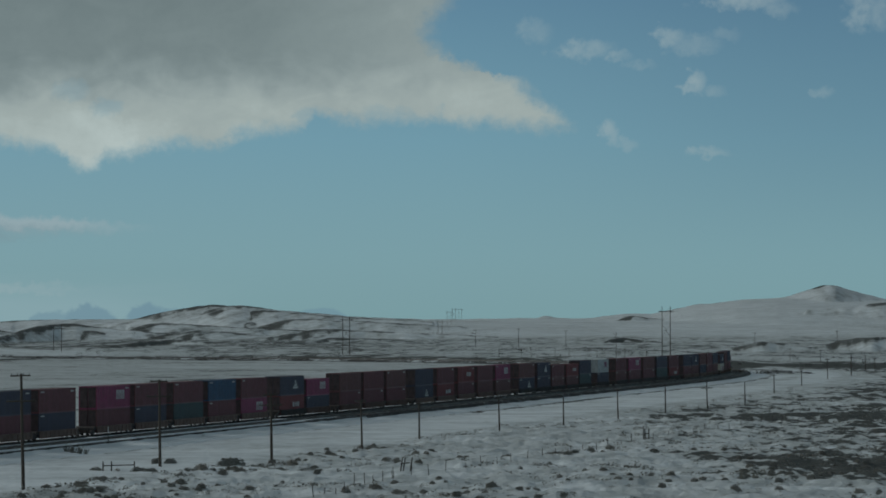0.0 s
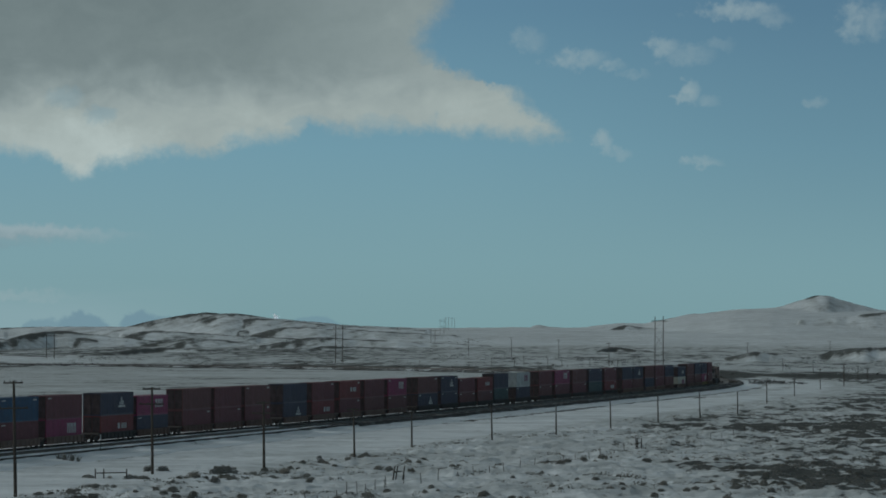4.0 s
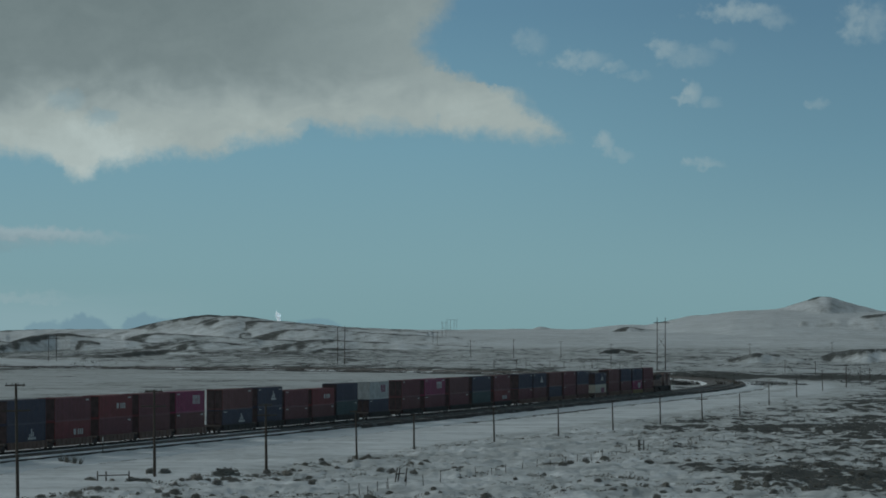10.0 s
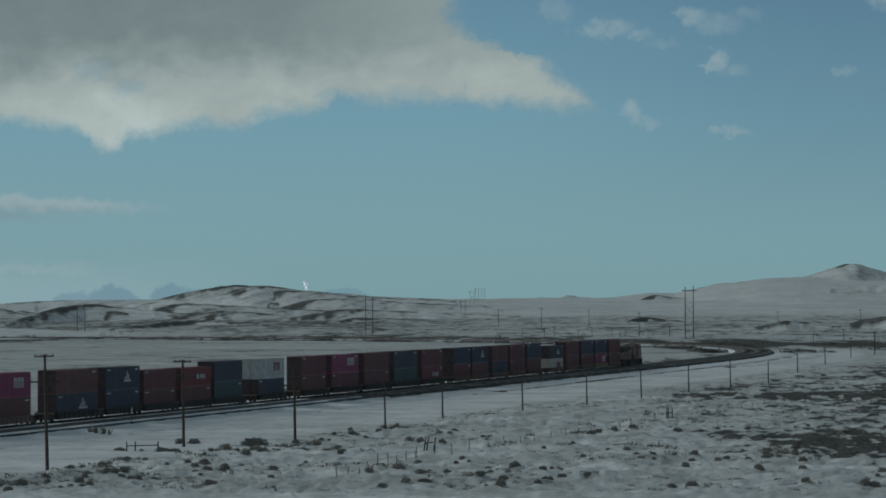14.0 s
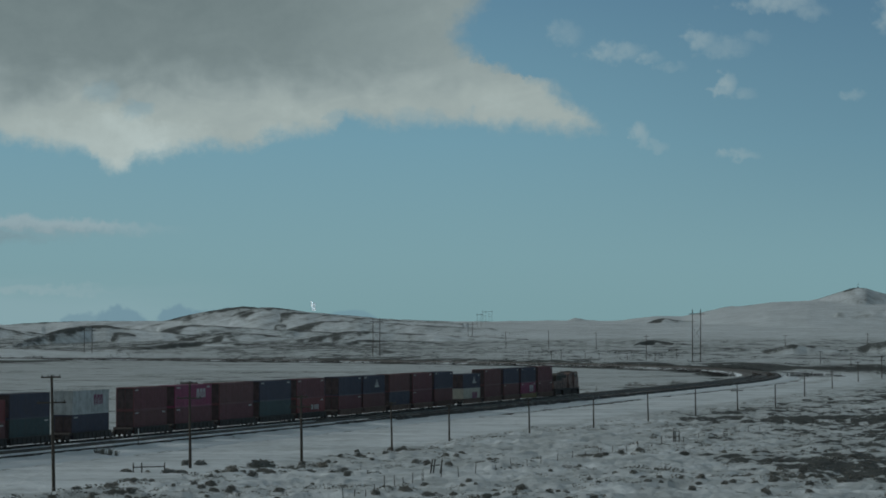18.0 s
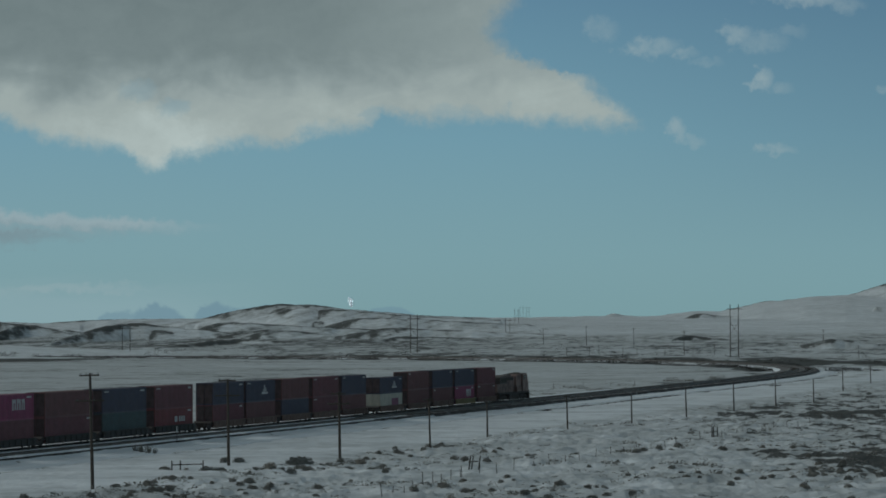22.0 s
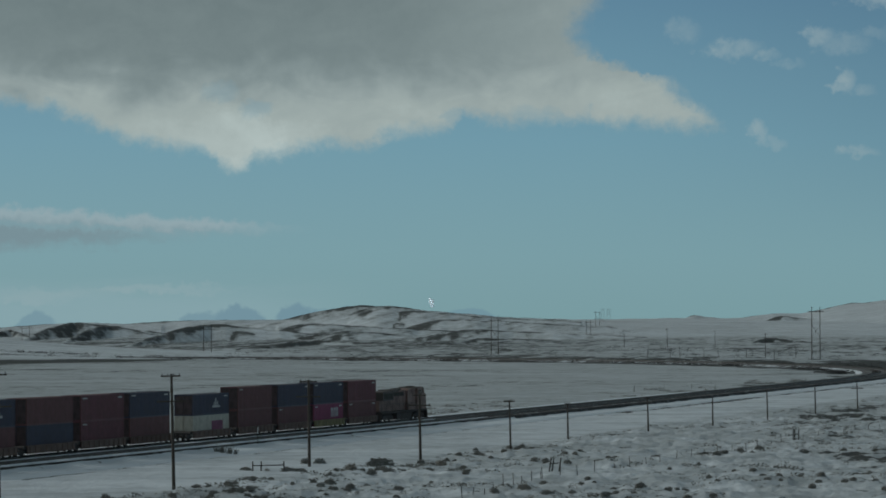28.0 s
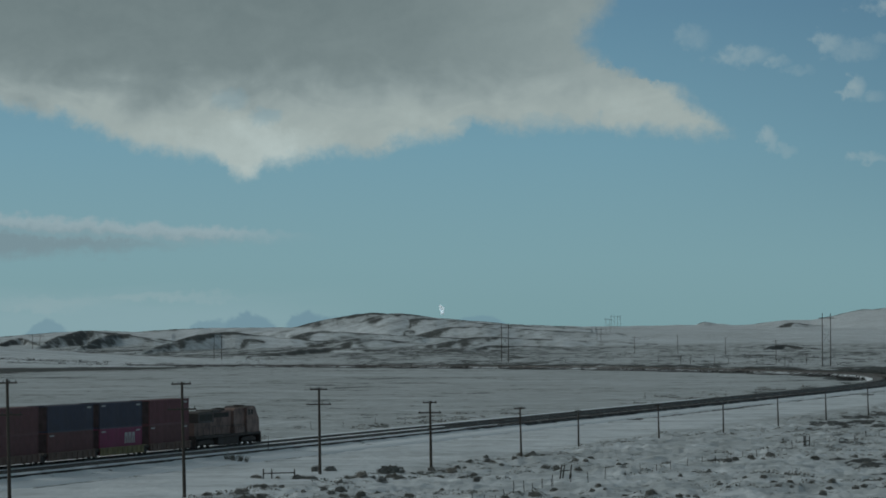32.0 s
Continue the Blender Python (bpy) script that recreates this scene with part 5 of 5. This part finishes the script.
# ---- brush ----
def bush_geometry(rng, leaves, r, h):
    """A low dome of ragged leaf clumps with a few twigs sticking out."""
    vs, fs = [], []
    for i in range(leaves):
        a, up = rng.uniform(0, 2 * math.pi), rng.random() ** 0.7
        k = rng.uniform(0.55, 1.0)
        side = math.sqrt(max(0.0, 1 - up * up)) * k
        cx, cy, cz = math.cos(a) * side * r, math.sin(a) * side * r, up * h * k * rng.uniform(0.75, 1.1)
        q = rng.uniform(0.06, 0.15) * r
        b = len(vs)
        ta, tb = rng.uniform(0, 2 * math.pi), rng.uniform(0, 2 * math.pi)
        for j in range(4):
            f = ta + j * math.pi / 2 + rng.uniform(-0.4, 0.4)
            l = q * rng.uniform(0.6, 1.25)
            vs.append((cx + math.cos(f) * l * math.cos(tb), cy + math.cos(f) * l * math.sin(tb), max(cz + math.sin(f) * l * 0.8, -0.06)))
        fs.append((b, b + 1, b + 2, b + 3))
        if i % 3 == 0:
            b = len(vs)
            vs += [(cx * 0.3 - 0.012, cy * 0.3, -0.05), (cx * 0.3 + 0.012, cy * 0.3, -0.05), (cx * 1.1, cy * 1.1, cz + rng.uniform(0.15, 0.5) * h)]
            fs.append((b, b + 1, b + 2))
    return vs, fs


def bush_mesh(seed, blades, r, h):
    vs, fs = bush_geometry(random.Random(seed), blades, r, h)
    me = bpy.data.meshes.new("sagebrush")
    me.from_pydata(vs, [], fs)
    me.materials.append(BRUSH)
    return me


def tuft_mesh(seed):
    """Stiff dry grass: narrow blades fanning out of one foot."""
    rng = random.Random(seed)
    vs, fs = [], []
    for i in range(38):
        a, lean, h = rng.uniform(0, 6.283), rng.random() ** 1.5 * 0.5, rng.uniform(0.45, 1.0)
        x, y = math.cos(a) * rng.uniform(0, 0.16), math.sin(a) * rng.uniform(0, 0.16)
        tx, ty = x + math.cos(a) * lean * h, y + math.sin(a) * lean * h
        q = a + rng.uniform(-1.5, 1.5)
        wx, wy = math.cos(q) * 0.022, math.sin(q) * 0.022
        b = len(vs)
        vs += [(x - wx, y - wy, -0.1), (x + wx, y + wy, -0.1), ((x + tx) / 2 + wx, (y + ty) / 2 + wy, h * 0.6), ((x + tx) / 2 - wx, (y + ty) / 2 - wy, h * 0.6), (tx, ty, h)]
        fs += [(b, b + 1, b + 2, b + 3), (b + 3, b + 2, b + 4)]
    me = bpy.data.meshes.new("grass_tuft")
    me.from_pydata(vs, [], fs)
    me.materials.append(BRUSH)
    return me


def brush_odds(x, y):
    """Where sagebrush grows (arrays): thick on the right, none on the slope by the railway."""
    w, s = near_line(x, y)
    right = ease((x / y - 0.06) / 0.06)
    clump = fbm(x / 14, y / 18, 51, 3)
    small = fbm(x / 3.5, y / 5.5, 52, 2)
    row = np.exp(-((w - 38.5) / 3.0) ** 2)                     # thicket along the pole line
    odds = 0.15 + 0.16 * right + 0.7 * clump + 0.35 * small + 0.40 * row * ease((8 - x) / 10) + 0.12 * row
    return np.clip(odds, 0, 1) * np.where(s < 450, ease((w - 34) / 4), 1.0)


def brush_mass(name, words, x, y, z, size, tall, leaves, mat, rng):
    """Many small bushes joined into one mesh, each from one of twelve shapes, turned and sized."""
    shapes = []
    for i in range(12):
        g, f = bush_geometry(random.Random(300 + i), leaves, 1.0, tall)
        shapes.append((np.array(g), f))
    vs, loops, sizes, base = [], [], [], 0
    for i in range(len(x)):
        g, f = shapes[rng.randint(12)]
        a = rng.uniform(0, 6.283)
        ca, sa, k = math.cos(a) * size[i], math.sin(a) * size[i], size[i]
        wide = rng.uniform(0.8, 1.7)
        p = np.stack([(g[:, 0] * ca - g[:, 1] * sa) * wide + x[i], g[:, 0] * sa + g[:, 1] * ca + y[i] * DEEP, g[:, 2] * k * rng.uniform(0.7, 1.25) + z[i]], -1)
        vs.append(p)
        loops += [tuple(q + base for q in face) for face in f]
        base += len(g)
    me = bpy.data.meshes.new(name)
    me.from_pydata(np.concatenate(vs).tolist(), [], loops)
    me.materials.append(mat)
    return tagged(new(name, me), words, "brush", kind="stuff")


def place_brush():
    rng = random.Random(12)
    pick = np.random.RandomState(21)
    kinds = [bush_mesh(60 + i, 330, 0.6, 0.58) for i in range(5)]

    def spread(n, d0, d1, gain):
        d, a = d0 * (d1 / d0) ** pick.rand(n), np.radians(pick.uniform(-12.5, 10.8, n))
        x, y = d * np.sin(a), d * np.cos(a)
        on = pick.rand(n) < brush_odds(x, y) * gain
        return x[on], y[on]

    xs, ys = spread(3200, 226, 335, 0.9)
    for i, (x, y) in enumerate(list(zip(xs.tolist(), ys.tolist()))[:296]):
        k = rng.uniform(0.36, 0.88)
        ob = new("sagebrush", kinds[i % 5])
        ob.matrix_basis = pose(x, y * DEEP, gz(x, y) - 0.03, 0, 0, rng.uniform(0, 360)) @ Matrix.Diagonal((k * rng.uniform(0.9, 1.6), k, k * rng.uniform(0.9, 1.35), 1))
        tagged(ob, "grey-brown sagebrush poking out of the snow", "bush", "sagebrush in the foreground")
    xs, ys = spread(34000, 222, 660, 1.15)
    size = np.where(pick.rand(len(xs)) < 0.85, pick.uniform(0.14, 0.42, len(xs)), pick.uniform(0.42, 0.9, len(xs)))
    brush_mass("low_brush", "low dry brush scattered over the snow", xs, ys, ground_height(xs, ys) - 0.04, size, 0.62, 24, BRUSH, pick)
    # tufts with drifts along the far side of the railway
    sv = pick.uniform(30, 430, 900)
    off = -pick.choice((7.5, 9, 14, 16, 19, 25), 900) + pick.uniform(-1.5, 1.5, 900)
    pts = [line_at(a, b)[0] for a, b in zip(sv, off)]
    xs, ys = np.array([p.x for p in pts]), np.array([p.y for p in pts])
    on = fbm(xs / 7, ys / 22, 53, 2) > 0.10
    xs, ys = xs[on], ys[on]
    brush_mass("trackside_brush", "tufts of dry brush in the snow beyond the railway", xs, ys, ground_height(xs, ys) - 0.03, pick.uniform(0.4, 1.3, len(xs)), 0.5, 20, BRUSH, pick)
    for x, y, k in ((-43.9, 321.5, 1.0), (-43.0, 320.0, 1.15), (-42.1, 319.0, 1.1), (-41.3, 318.5, 0.8), (-35.6, 282.6, 0.8), (-31.2, 282.4, 1.0), (-33.4, 282.8, 0.6), (-29.8, 281.5, 0.9), (-22.8, 295, 1.9), (-31.1, 298, 1.3), (-29.5, 298, 1.2), (-24.6, 281, 1.5), (-16.4, 299.6, 1.5)):
        if y > 310:
            ob = new("grass_tuft", tuft_mesh(int(k * 100)))
            ob.matrix_basis = pose(x, y * DEEP, gz(x, y) - 0.05, 0, 0, k * 200) @ Matrix.Diagonal((k * 1.5, k * 1.2, k * 1.15, 1))
            tagged(ob, "dark upright tuft of dry grass beside the railway", "grass tuft", "grass tufts by the railway")
        else:
            ob = new("sagebrush", kinds[int(k * 10) % 5])
            ob.matrix_basis = pose(x, y * DEEP, gz(x, y) - 0.05, 0, 0, k * 200) @ Matrix.Diagonal((k * 1.6, k * 0.6, k * 0.9, 1))
            tagged(ob, "wide clump of dry sagebrush below the poles", "bush", "sagebrush in the foreground")
    # dark belts beyond the bend, along its embankment and on the lower hill slopes
    def belt(name, words, x, y, tall, leaves, grow):
        wd = near_line(x, y)[0]
        on = (wd < -4) | (wd > 9)
        x, y, wd = x[on], y[on], wd[on]
        z = ground_height(x, y)
        z = np.where((wd > -4.8) & (wd < 18) & (y > 700), np.maximum(z, -1.1), z)
        size = grow * np.where(pick.rand(len(x)) < 0.93, pick.uniform(0.35, 1.1, len(x)), pick.uniform(1.1, 2.0, len(x)))
        brush_mass(name, words, x, y, z - 0.05, size, tall, leaves, DARK_BRUSH, pick)

    x, y = pick.uniform(-260, 330, 9000), pick.uniform(980, 1700, 9000)
    wd = near_line(x, y)[0]
    on = (wd > 9) & (x > -165 - 0.08 * (y - 1200)) & (fbm(x / 18, y / 60, 61, 3) + 0.25 * ease((70 - wd) / 50) + 0.35 * np.exp(-((y - 1005) / 50) ** 2) * ease((x - 60) / 30) > 0.05)
    belt("far_brush", "belt of dark brush beyond the railway bend", x[on], y[on], 0.65, 11, 1.15)
    n = 4200
    along = [(line_at(sv, off)[0]) for sv, off in zip(pick.uniform(500, 1120, n), np.where(pick.rand(n) < 0.6, pick.uniform(9, 26, n), pick.uniform(-13, -5, n)))]
    x, y = np.array([p.x for p in along]), np.array([p.y for p in along])
    on = fbm(x / 12, y / 30, 62, 3) > -0.06
    belt("bend_brush", "dark brush crowding the embankment along the bend", x[on], y[on], 0.65, 11, 1.25)
    hy = pick.uniform(1650, 2750, 7000)
    hx = pick.uniform(-0.2, 0.02, 7000) * hy
    thick = fbm(hx / 60, hy / 160, 59, 3)
    belt("hill_brush", "scattered dark brush on the lower hill slopes", hx[thick > 0], hy[thick > 0], 0.6, 6, 1.3)


place_brush()


# ---- what moves ----
def on_rails(mid, z, base, t):
    s = loco_front(t) - mid
    a, _ = line_at(s - base / 2)
    b, _ = line_at(s + base / 2)
    a, b = Vector((a.x, a.y * DEEP)), Vector((b.x, b.y * DEEP))
    c, d = (a + b) / 2, b - a
    return pose(c.x, c.y, z, 0, 0, math.degrees(math.atan2(d.y, d.x)))


def motions():
    walk(STEAM, [(t, pose(-250, 4300 * DEEP, z - 2.0)) for t, z in ((0, 14.0), (6, 27.0), (13, 31.0), (19, 34.0), (25, 36.0), (32, 37.0))])
    for thing, mid, z, base in MOVING:
        walk(thing, [(t, on_rails(mid, z, base, t)) for t in range(0, 33)])


motions()
